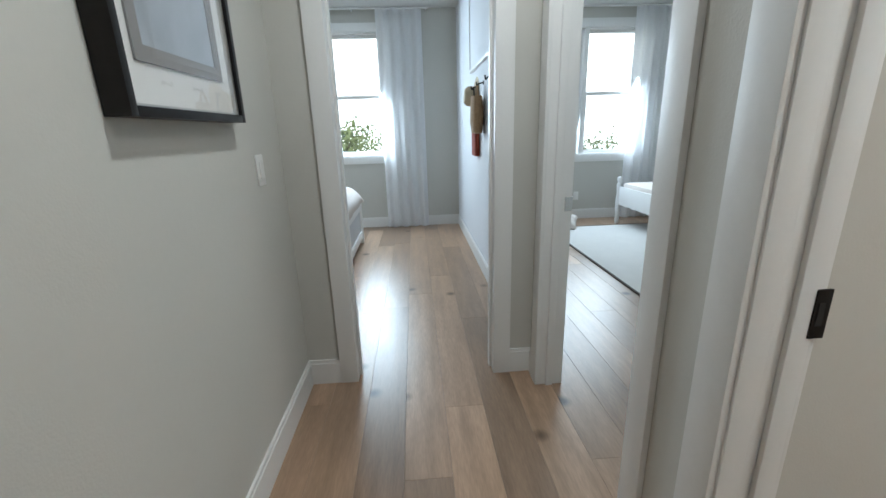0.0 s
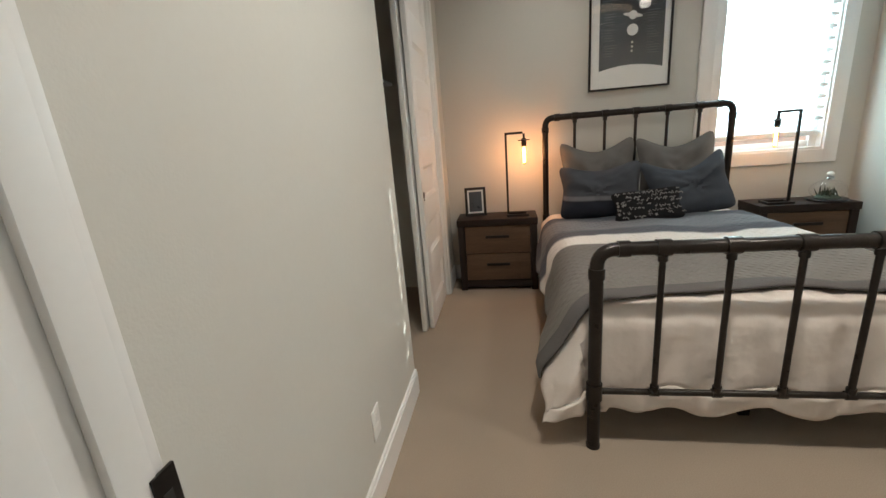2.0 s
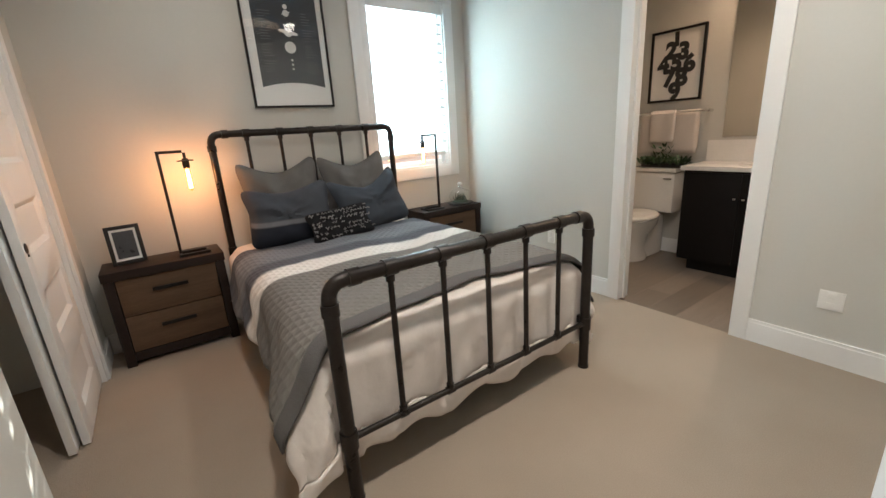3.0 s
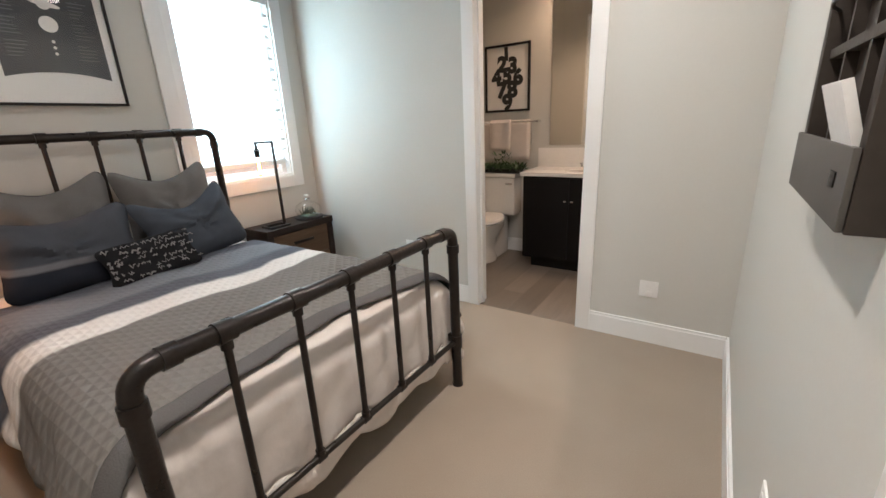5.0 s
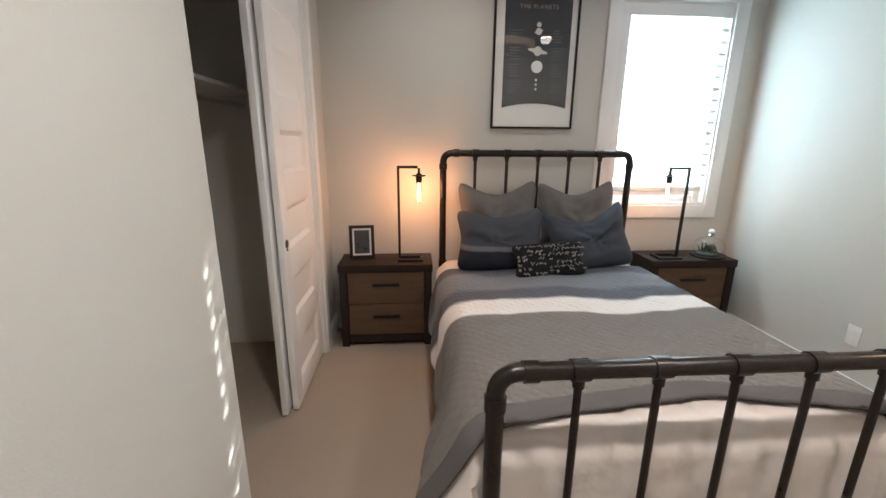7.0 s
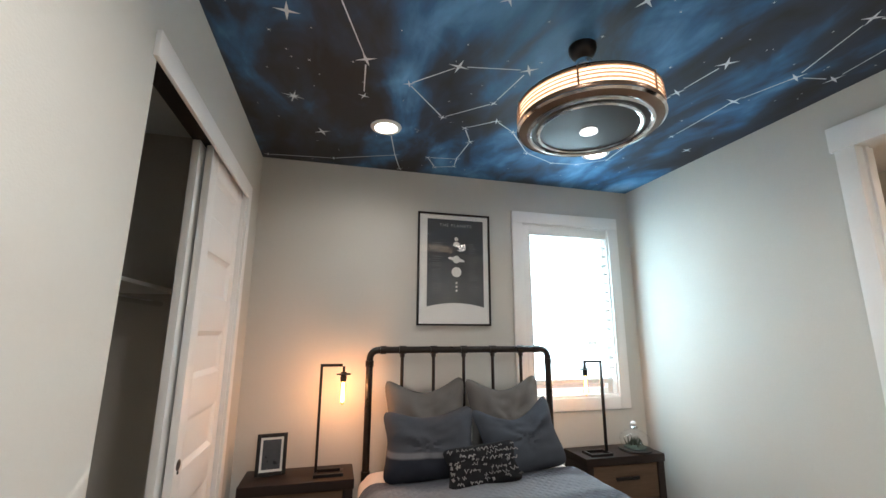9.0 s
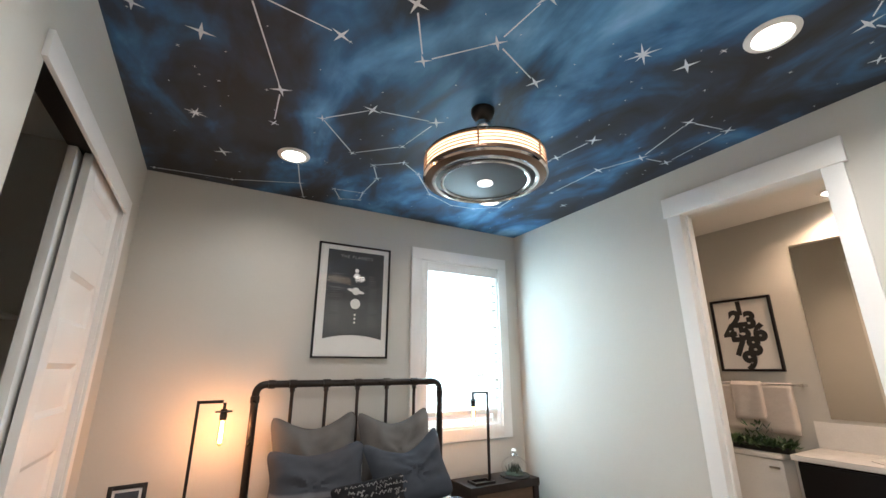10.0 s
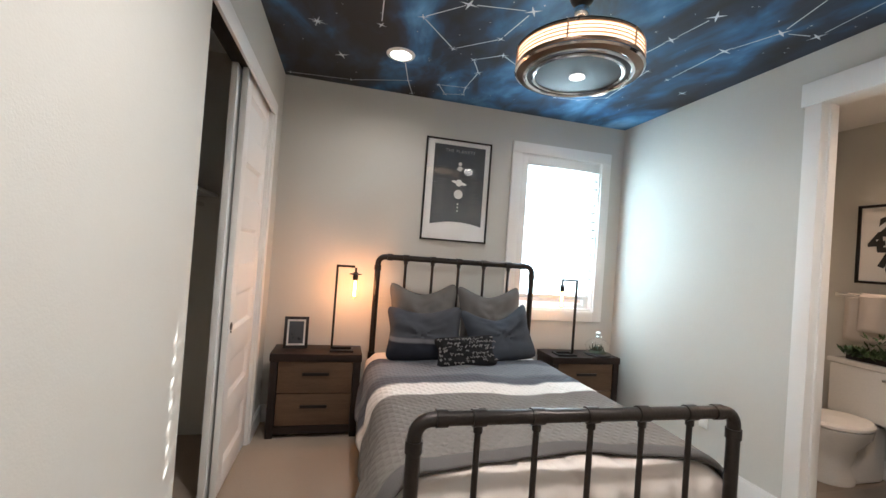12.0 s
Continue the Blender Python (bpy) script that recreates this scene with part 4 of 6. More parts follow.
def pillow(name, label, c, w, h, t, lean, mat, yaw=0.0, chop=0.05, roll=0.0, seed=0.0, dent=0.0):
    """Stuffed cushion standing on its edge: w across, h high, leaning back by lean degrees; c is the middle of its foot."""
    bm = bmesh.new()
    n = 26
    def side(sgn):
        def fn(a, b):
            u, v = 2 * a - 1, 2 * b - 1
            pinch_u, pinch_v = 1 - 0.13 * (1 - abs(v) ** 1.5), 1 - 0.07 * (1 - u * u)
            y = u * w / 2 * pinch_u
            z = v * h / 2 * pinch_v
            y -= 0.045 * w * u * abs(v) ** 9
            z -= 0.05 * h * v * abs(u) ** 9
            if v > 0:
                z -= chop * v * max(0.0, 1 - abs((u - dent) / (0.98 + 0.5 * abs(dent))) ** 1.7)
            th = t / 2 * max(0.0, (1 - u ** 4) * (1 - v ** 4)) ** 0.55
            th *= 1 - 0.55 * math.exp(-((u - dent) / 0.22) ** 2) * max(0.0, v) * (1 if chop > 0.02 else 0)
            # creases running from the dent towards the corners
            if chop > 0.02:
                th += 0.010 * math.sin(7.0 * math.atan2(v + 0.2, u - dent) + seed) * math.exp(-((math.hypot(u - dent, v - 0.3) - 0.45) / 0.28) ** 2)
            th += (0.014 * noise.noise((u * 2.3, v * 2.3, seed + sgn)) + 0.011 * noise.noise((u * 5 + v * 2, v * 4, seed + sgn))) * (1 - u ** 8) * (1 - v ** 8)
            return Vector((sgn * th, y, z + h / 2))
        return fn
    sheet(bm, n, n, side(-1)), sheet(bm, n, n, side(1))
    bmesh.ops.remove_doubles(bm, verts=bm.verts, dist=0.0008)
    m = Matrix.Translation(c) @ Euler((radians(roll), radians(lean), radians(yaw))).to_matrix().to_4x4()
    bmesh.ops.transform(bm, matrix=m, verts=bm.verts)
    return bm


def pillow_thing(label, mat, *args, **kw):
    ob = solid("pillow", pillow("pillow", label, *args, mat, **kw), mat, label, "pillow", "bed pillows")
    return ob


BED_Z = 0.618
for yc, sd in ((-0.255, 1), (-0.815, 2)):
    pillow_thing("grey linen pillow leaning on the bed's headboard", SHAM, (3.83, yc, BED_Z), 0.575, 0.60, 0.17, 17, seed=sd, chop=0.10, dent=0.05)


def striped_pillow_material():
    m = material("slate_pillow_with_stripe", (1, 1, 1), 0.9, var=0.12, scale=9, fine=0.15, fscale=240, bump=0.4, bscale=300, spec=0.1)
    n, l = m.node_tree.nodes, m.node_tree.links
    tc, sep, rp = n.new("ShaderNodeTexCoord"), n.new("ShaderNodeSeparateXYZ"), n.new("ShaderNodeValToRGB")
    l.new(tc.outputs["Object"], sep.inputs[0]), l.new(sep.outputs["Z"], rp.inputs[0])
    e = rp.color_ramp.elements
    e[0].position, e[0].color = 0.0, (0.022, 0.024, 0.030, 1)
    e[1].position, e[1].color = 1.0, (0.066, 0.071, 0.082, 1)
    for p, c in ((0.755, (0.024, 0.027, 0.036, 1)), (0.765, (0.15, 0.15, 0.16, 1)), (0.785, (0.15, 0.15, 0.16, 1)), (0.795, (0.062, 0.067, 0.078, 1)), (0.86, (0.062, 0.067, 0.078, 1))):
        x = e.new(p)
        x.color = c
    mul = next(q for q in n if q.type == "VECT_MATH" and q.operation == "SCALE")
    l.new(rp.outputs[0], mul.inputs[0])
    return m


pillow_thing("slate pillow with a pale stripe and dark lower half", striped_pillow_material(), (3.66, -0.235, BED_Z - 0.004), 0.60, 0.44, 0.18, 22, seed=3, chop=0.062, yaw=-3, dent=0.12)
pillow_thing("slate blue cotton pillow with a dented top", NAVY, (3.65, -0.86, BED_Z - 0.004), 0.60, 0.46, 0.18, 22, seed=4, chop=0.115, yaw=4, roll=-7, dent=0.0)
lumbar = thing("lumbar_pillow", (3.55, -0.525, BED_Z), "small black lumbar pillow with white script marks", "pillow")
part("cushion", pillow("", "", (3.52, -0.525, BED_Z - 0.004), 0.48, 0.235, 0.13, 26, None, chop=0.0, yaw=2, roll=-4, seed=5), BLACK_CLOTH, lumbar)
THREAD = material("pale_grey_thread", (0.24, 0.228, 0.215), 0.9, var=0.3, scale=60, bump=0)
rng = random.Random(8)
place = Matrix.Translation((3.52, -0.525, BED_Z - 0.004)) @ Euler((radians(-4), radians(26), radians(2))).to_matrix().to_4x4()
for row in range(7):
    y = 0.215
    while y > -0.20:
        wd = rng.uniform(0.008, 0.05)
        if rng.random() < 0.8:
            zz = 0.036 + row * 0.027 + rng.uniform(-0.005, 0.005)
            u, v = y / 0.25, (zz - 0.1175) / 0.1175
            th = 0.065 * max(0.0, (1 - min(1, abs(u)) ** 4) * (1 - min(1, abs(v)) ** 4)) ** 0.55 + 0.005
            mark = bmesh.new()
            tube(mark, [(-th, y - wd * k / 5, zz + rng.choice((0.003, 0.012)) * math.sin(k * 2.3 + row)) for k in range(6)], rng.choice((0.0022, 0.0034, 0.0046)), 5)
            bmesh.ops.transform(mark, matrix=place, verts=mark.verts)
            part("script_mark", mark, THREAD, lumbar)
        y -= wd + rng.uniform(0.006, 0.018)


# ---- nightstands and what stands on them ----
NX0, NX1, NZ = 3.865, 4.163, 0.612


def nightstand(y0, y1, label):
    t = thing("nightstand", ((NX0 + NX1) / 2, (y0 + y1) / 2, 0), label, "nightstand", "nightstands beside the bed")
    part("tabletop", boxes((NX0 - 0.006, NX1, y0 - 0.006, y1 + 0.006, NZ - 0.055, NZ), bev=0.004), WOOD_DARK, t)
    for y in (y0, y1 - 0.052):
        part("side_panel", boxes((NX0, NX1, y, y + 0.052, 0.0, NZ - 0.055), bev=0.004), WOOD_DARK, t)
    part("plinth", boxes((NX0 + 0.004, NX1, y0 + 0.052, y1 - 0.052, 0.03, 0.085), bev=0.003), WOOD_DARK, t)
    part("back_panel", boxes((NX1 - 0.014, NX1, y0 + 0.052, y1 - 0.052, 0.085, NZ - 0.055)), WOOD_DARK, t)
    za, zb = 0.089, NZ - 0.059
    zm = (za + zb) / 2
    for z0, z1 in ((za, zm - 0.003), (zm + 0.003, zb)):
        d = part("drawer", boxes((NX0 + 0.010, NX1 - 0.02, y0 + 0.056, y1 - 0.056, z0, z1), bev=0.003), WOOD_DRAWER, t, "weathered brown wooden drawer")
        yc, zc = (y0 + y1) / 2, z0 + (z1 - z0) * 0.62
        part("handle", boxes((NX0 - 0.012, NX0 - 0.004, yc - 0.095, yc + 0.095, zc - 0.011, zc + 0.011), (NX0 - 0.005, NX0 + 0.012, yc - 0.09, yc - 0.075, zc - 0.006, zc + 0.006), (NX0 - 0.005, NX0 + 0.012, yc + 0.075, yc + 0.09, zc - 0.006, zc + 0.006), bev=0.002), IRON_PLATE, d, "black bar handle")


nightstand(0.208, 0.848, "two-drawer nightstand with a dark wood frame, beside the lit lamp")
nightstand(-2.03, -1.39, "two-drawer nightstand with a dark wood frame, under the window")


def table_lamp(x, yp, yb, label):
    """Square pipe lamp: an open foot, a post at yp, an arm to yb with a hanging tube bulb."""
    s = 1 if yb > yp else -1
    t = thing("table_lamp", (x, yp, NZ), label, "table lamp", "pipe table lamps")
    foot = bmesh.new()
    ya, yc = yp - s * 0.012, yp + s * 0.165
    for args in ((x - 0.062, x - 0.044, min(ya, yc), max(ya, yc), NZ, NZ + 0.018), (x + 0.044, x + 0.062, min(ya, yc), max(ya, yc), NZ, NZ + 0.018),
                 (x - 0.044, x + 0.044, min(ya, ya + s * 0.018), max(ya, ya + s * 0.018), NZ, NZ + 0.018), (x - 0.044, x + 0.044, min(yc - s * 0.018, yc), max(yc - s * 0.018, yc), NZ, NZ + 0.018)):
        box(foot, *args, bev=0.002)
    part("foot", foot, IRON_PLATE, t)
    w = 0.0085
    part("post", boxes((x - w, x + w, yp - w, yp + w, NZ + 0.012, 1.272), bev=0.002), IRON_PLATE, t)
    part("arm", boxes((x - w, x + w, min(yp - w, yb + w), max(yp + w, yb - w), 1.256, 1.274) if s < 0 else (x - w, x + w, yp - w, yb + w, 1.256, 1.274), bev=0.002), IRON_PLATE, t)
    part("drop", boxes((x - w, x + w, yb - w, yb + w, 1.205, 1.258), bev=0.002), IRON_PLATE, t)
    part("shade_disc", lathe(bmesh.new(), ((0.0001, 0.016), (0.016, 0.014), (0.020, 0.006), (0.046, 0.003), (0.047, -0.003), (0.018, -0.004), (0.0001, -0.004)), (x, yb, 1.208), 24), IRON_PLATE, t)
    part("socket", lathe(bmesh.new(), ((0.0001, 0), (0.019, 0), (0.021, -0.016), (0.019, -0.040), (0.015, -0.044), (0.0001, -0.044)), (x, yb, 1.204), 20), IRON_PLATE, t)
    bulb = part("bulb", lathe(bmesh.new(), ((0.013, 0.0), (0.016, -0.012), (0.0165, -0.115), (0.012, -0.135), (0.004, -0.145), (0.0001, -0.146)), (x, yb, 1.162), 20), BULB_GLASS, t, "clear amber tube bulb")
    bulb.visible_shadow = False
    fil = bmesh.new()
    for k in range(4):
        a = k * math.pi / 2 + 0.4
        rod(fil, (x + 0.006 * math.cos(a), yb + 0.006 * math.sin(a), 1.155), (x + 0.009 * math.cos(a), yb + 0.009 * math.sin(a), 1.035), 0.0040, seg=6)
    f = part("filament", fil, GLOW_FILAMENT, bulb, "glowing amber filament")
    f.visible_shadow = False


table_lamp(3.98, 0.432, 0.292, "black square-pipe table lamp with a lit filament bulb")
table_lamp(3.95, -1.613, -1.475, "black square-pipe table lamp in front of the window")

pf = thing("photo_frame", (4.03, 0.70, NZ), "black photo frame with a white mat, standing on the nightstand", "photo frame")
def leaning(bm):
    bmesh.ops.transform(bm, matrix=Matrix.Translation((4.02, 0.70, NZ + 0.004)) @ Euler((0, radians(10), radians(6))).to_matrix().to_4x4(), verts=bm.verts)
    return bm
part("frame", leaning(boxes((-0.008, 0.010, -0.088, -0.066, 0, 0.238), (-0.008, 0.010, 0.066, 0.088, 0, 0.238), (-0.008, 0.010, -0.066, 0.066, 0, 0.022), (-0.008, 0.010, -0.066, 0.066, 0.216, 0.238), bev=0.002)), IRON_PLATE, pf)
part("mat_board", leaning(boxes((0.000, 0.004, -0.066, 0.066, 0.022, 0.216))), PAPER, pf, "white mat board")
part("photograph", leaning(boxes((-0.003, -0.0005, -0.053, 0.053, 0.036, 0.202))), material("dark_photograph", (0.035, 0.04, 0.05), 0.3, var=0.6, scale=18, bump=0), pf, "dark grey photograph")
part("strut", leaning(boxes((0.010, 0.016, -0.02, 0.02, 0.0, 0.15))), IRON_PLATE, pf)

def enlarged(*profile):
    return [(r * 1.38, z * 1.2) for r, z in profile]


terr = thing("glass_terrarium", (3.98, -1.885, NZ), "round clear glass terrarium with a small plant", "terrarium")
part("tray", lathe(bmesh.new(), enlarged((0.0001, 0), (0.085, 0), (0.09, 0.008), (0.086, 0.014), (0.0001, 0.012)), (3.98, -1.885, NZ), 32), IRON_PLATE, terr)
g = part("globe", lathe(bmesh.new(), enlarged((0.052, 0.014), (0.072, 0.035), (0.079, 0.062), (0.070, 0.092), (0.048, 0.112), (0.022, 0.122), (0.016, 0.136), (0.020, 0.143), (0.0001, 0.148)), (3.98, -1.885, NZ), 32), FRAME_GLASS, terr, "clear glass globe")
bm, rng = bmesh.new(), random.Random(3)
lathe(bm, enlarged((0.0001, 0.034), (0.04, 0.030), (0.058, 0.018), (0.0001, 0.015)), (3.98, -1.885, NZ), 20)
for k in range(44):
    a, rr = rng.uniform(0, 6.28), rng.uniform(0.0, 0.062)
    p = Vector((3.98 + rr * math.cos(a), -1.885 + rr * math.sin(a), NZ + 0.03))
    q = p + Vector((rng.uniform(-0.02, 0.02), rng.uniform(-0.02, 0.02), rng.uniform(0.02, 0.075)))
    rod(bm, p, q, 0.006, 0.001, seg=5)
# pale knob added on top, imitating the bright highlight on the clear glass
part("stopper", lathe(bmesh.new(), enlarged((0.0001, 0.146), (0.010, 0.148), (0.017, 0.158), (0.012, 0.170), (0.0001, 0.173)), (3.98, -1.885, NZ), 20), CERAMIC, terr, "added pale knob imitating the highlight on the glass")
part("neck_ring", lathe(bmesh.new(), enlarged((0.0175, 0.130), (0.021, 0.133), (0.021, 0.138), (0.0175, 0.141), (0.0175, 0.130)), (3.98, -1.885, NZ), 24), CHROME, terr)
part("moss", bm, material("dull_green_moss", (0.045, 0.055, 0.035), 0.9, var=0.3, scale=60), terr, "dark green moss")


# ---- pictures ----
def picture_x(name, x, out, y0, y1, z0, z1, fw, depth, label, mat_frame=IRON_PLATE):
    """Framed picture on a wall face at x: frame, backing board and glass; returns it and the board's face."""
    t = thing(name, (x, (y0 + y1) / 2, z0), label, "picture")
    xa, xb = x + out * 0.001, x + out * depth
    for args in ((y0, y0 + fw, z0, z1), (y1 - fw, y1, z0, z1), (y0 + fw, y1 - fw, z0, z0 + fw), (y0 + fw, y1 - fw, z1 - fw, z1)):
        part("frame_side", boxes((min(xa, xb), max(xa, xb), *args), bev=0.0015), mat_frame, t)
    f = x + out * depth * 0.55
    part("mat_board", boxes((min(xa, f), max(xa, f), y0 + fw, y1 - fw, z0 + fw, z1 - fw)), PAPER, t, "white mat board")
    gl = x + out * depth * 0.82
    g = part("glazing", boxes((gl - 0.001, gl + 0.001, y0 + fw, y1 - fw, z0 + fw, z1 - fw)), FRAME_GLASS, t, "clear glazing")
    g.visible_shadow = False
    return t, f


poster, f = picture_x("planet_poster", XE, -1, -0.812, -0.222, 1.528, 2.412, 0.014, 0.026, "framed charcoal poster of the planets with a white mat")
PY0, PY1, PZ0, PZ1 = -0.757, -0.297, 1.640, 2.362
def print_y(name, fn, mat, label=""):
    bm = bmesh.new()
    fn(bm)
    return part(name, bm, mat, poster, label, smooth=False)
def arc_sheet(bm):
    pts = [(PY0, PZ1), (PY1, PZ1)]
    n = 24
    for k in range(n + 1):
        y = PY1 + (PY0 - PY1) * k / n
        u = (y - (PY0 + PY1) / 2) / ((PY1 - PY0) / 2)
        pts.append((y, PZ0 + 0.028 + 0.032 * (1 - u * u)))
    bm.faces.new([bm.verts.new((f - 0.0012, y, z)) for y, z in pts])
print_y("print", arc_sheet, SLATE_INK, "charcoal print with a curved lower edge")
def disc(bm, y, z, r, sy=1.0, tilt=0.0, n=24, d=0.0024):
    c, s = math.cos(tilt), math.sin(tilt)
    bm.faces.new([bm.verts.new((f - d, y + (r * sy * math.cos(a) * c - r * math.sin(a) * s), z + (r * sy * math.cos(a) * s + r * math.sin(a) * c))) for a in (2 * math.pi * k / n for k in range(n))])
def planets(bm):
    yc = -0.533
    for z, r in ((2.205, 0.016), (2.163, 0.022), (1.940, 0.040)):
        disc(bm, yc, z, r)
    disc(bm, yc, 2.040, 0.030)
    disc(bm, yc, 2.040, 0.014, 5.0, 0.18, d=0.0022)
    disc(bm, yc, 2.163, 0.006, 5.5, -0.3, d=0.0022)
    for z in (1.855, 1.825, 1.795):
        disc(bm, yc, z, 0.008)
print_y("planets", planets, PAPER, "white planets")
def captions(bm):
    r = random.Random(2)
    for col, (ya, wmax) in enumerate(((-0.335, 0.09), (-0.635, 0.09))):
        for k in range(24):
            z = 2.17 - k * 0.018
            if k % 6 == 5:
                continue
            w = r.uniform(0.45, 1.0) * wmax
            bm.faces.new([bm.verts.new((f - 0.0022, y, zz)) for y, zz in ((ya, z), (ya - w, z), (ya - w, z - 0.004), (ya, z - 0.004))])
print_y("caption_bars", captions, material("grey_ink", (0.16, 0.165, 0.17), 0.6, var=0.05, bump=0), "rows of small grey writing")
txt = bpy.data.curves.new("title", "FONT")
txt.body, txt.size, txt.align_x, txt.align_y, txt.space_character = "THE PLANETS", 0.036, "CENTER", "CENTER", 1.25
tmp = bpy.data.objects.new("title", txt)
scene.collection.objects.link(tmp)
bpy.context.view_layer.update()
title_mesh = bpy.data.meshes.new_from_object(tmp.evaluated_get(bpy.context.evaluated_depsgraph_get()))
bpy.data.objects.remove(tmp)
title = new("title", title_mesh)
title_mesh.materials.clear()
title_mesh.materials.append(material("pale_grey_ink", (0.36, 0.36, 0.36), 0.6, var=0.05, bump=0))
title.parent = poster
title.matrix_local = Matrix.Translation((f - 0.0024 - XE, 0, 2.313 - 1.528 + 0.0)) @ Matrix.Translation((0, -0.527 + 0.517, 0)) @ Matrix(((0, 0, -1, 0), (-1, 0, 0, 0), (0, 1, 0, 0), (0, 0, 0, 1)))
tagged(title, "pale grey title")

# deep shadow-box rack on the west wall
rack = thing("wall_organizer", (XW, -0.57, 1.19), "deep dark-framed wall organizer with papers in it", "wall organizer")
RY0, RY1, RZ0, RZ1, RD = -0.745, -0.30, 1.185, 1.85, 0.041
WALNUT = material("dark_walnut_box", (0.050, 0.041, 0.034), 0.5, spec=0.3, var=0.3, scale=5, fine=0.2, fscale=40, bump=0.15, bscale=70)
for args in ((RY0, RY0 + 0.03, RZ0, RZ1), (RY1 - 0.03, RY1, RZ0, RZ1), (RY0 + 0.03, RY1 - 0.03, RZ0, RZ0 + 0.03), (RY0 + 0.03, RY1 - 0.03, RZ1 - 0.03, RZ1)):
    part("frame_side", boxes((XW + 0.001, XW + RD, *args), bev=0.002), WALNUT, rack)
part("back_panel", boxes((XW + 0.001, XW + 0.012, RY0 + 0.03, RY1 - 0.03, RZ0 + 0.03, RZ1 - 0.03)), WALNUT, rack)
for z in (1.42, 1.64):
    part("shelf", boxes((XW + 0.012, XW + RD - 0.01, RY0 + 0.03, RY1 - 0.03, z, z + 0.016)), WALNUT, rack)
for y in (-0.60, -0.45):
    part("divider", boxes((XW + 0.012, XW + RD - 0.012, y - 0.006, y + 0.006, RZ0 + 0.03, RZ1 - 0.03)), WALNUT, rack)
part("lower_front", boxes((XW + RD + 0.001, XW + RD + 0.009, RY0 + 0.002, RY1 - 0.002, RZ0 + 0.002, RZ0 + 0.105), bev=0.002), material("grey_stained_wood", (0.085, 0.078, 0.068), 0.6), rack)
part("label_plate", boxes((XW + RD + 0.009, XW + RD + 0.011, -0.385, -0.355, RZ0 + 0.05, RZ0 + 0.07), bev=0.0005), IRON_PLATE, rack, "small dark label plate")
for z in (1.50, 1.56):
    part("wire", tube(bmesh.new(), rounded([(XW + 0.03, RY0 + 0.03, z), (XW + RD + 0.012, RY0 + 0.10, z), (XW + RD + 0.012, RY1 - 0.10, z), (XW + 0.03, RY1 - 0.03, z)], 0.03, 5), 0.003, 8), IRON_PLATE, rack)
book = boxes((-0.006, 0.006, -0.06, 0.06, 0, 0.155), bev=0.001)
bmesh.ops.transform(book, matrix=Matrix.Translation((XW + 0.020, -0.385, RZ0 + 0.034)) @ Euler((0, radians(17), 0)).to_matrix().to_4x4(), verts=book.verts)
solid("booklet", book, PAPER, "white booklet leaning out of the wall organizer", "booklet")

# hall picture: deep dark frame, silver slip, grey abstract
hp, f2 = picture_x("hall_picture", HL, 1, 1.060, 1.625, 1.31, 2.10, 0.022, 0.055, "large abstract print in a deep dark frame")
SILVER = material("silver_slip", (0.5, 0.49, 0.47), 0.3, metal=0.8, var=0.1)
for a in ((1.082, 1.088, 1.332, 2.078), (1.597, 1.603, 1.332, 2.078), (1.088, 1.597, 1.332, 1.338)):
    part("slip", boxes((f2, f2 + 0.014, *a)), SILVER, hp, "thin silver slip")
# blue cast in the print's colour stands for a window reflected in the glazing
ABSTRACT = material("abstract_print_blue_reflection", (0.38, 0.41, 0.45), 0.5, var=0.75, scale=3.2, fine=0.2, fscale=14, bump=0)
part("print", boxes((f2, f2 + 0.002, 1.175, 1.51, 1.46, 1.95)), ABSTRACT, hp, "grey abstract print with a blue window reflection in its colour")
part("print_border", boxes((f2 + 0.001, f2 + 0.006, 1.142, 1.175, 1.425, 1.985), (f2 + 0.001, f2 + 0.006, 1.51, 1.543, 1.425, 1.985), (f2 + 0.001, f2 + 0.006, 1.175, 1.51, 1.425, 1.46)), material("taupe_border", (0.22, 0.20, 0.18), 0.5), hp)


# ---- sockets and switches ----
def wall_plate(name, c, axis, out, label, w=0.072, h=0.118, kind="socket", deep=0.006):
    t = thing(name, c, label, kind)
    def b(da, db, ua, ub, za, zb, bev=0.0):
        bm = bmesh.new()
        if axis == "x":
            box(bm, *sorted((c[0] + out * da, c[0] + out * db)), c[1] + ua, c[1] + ub, c[2] + za, c[2] + zb, bev)
        else:
            box(bm, c[0] + ua, c[0] + ub, *sorted((c[1] + out * da, c[1] + out * db)), c[2] + za, c[2] + zb, bev)
        return bm
    part("plate", b(0, deep, -w / 2, w / 2, -h / 2, h / 2, 0.002), WHITE_PLASTIC, t)
    if kind == "socket":
        for z in (-0.026, 0.026):
            part("outlet_face", b(deep, deep + 0.002, -0.017, 0.017, z - 0.015, z + 0.015, 0.001), WHITE_PLASTIC, t)
    else:
        part("rocker", b(deep, deep + 0.005, -0.017, 0.017, -0.034, 0.034, 0.002), WHITE_PLASTIC, t)


wall_plate("wall_socket", (1.325, YS, 0.345), "y", 1, "white double socket low on the wall beside the bathroom", w=0.10, h=0.10)
wall_plate("wall_socket", (1.828, YN, 0.30), "y", -1, "white double socket low on the closet wall")
wall_plate("wall_socket", (3.11, YS, 0.38), "y", 1, "white double socket low on the wall by the bed")
wall_plate("wall_socket", (XW, -0.57, 0.49), "x", 1, "white double socket low on the wall under the organizer")
wall_plate("light_switch", (HL, 1.83, 1.14), "x", 1, "white rocker light switch on the hall wall", kind="switch")


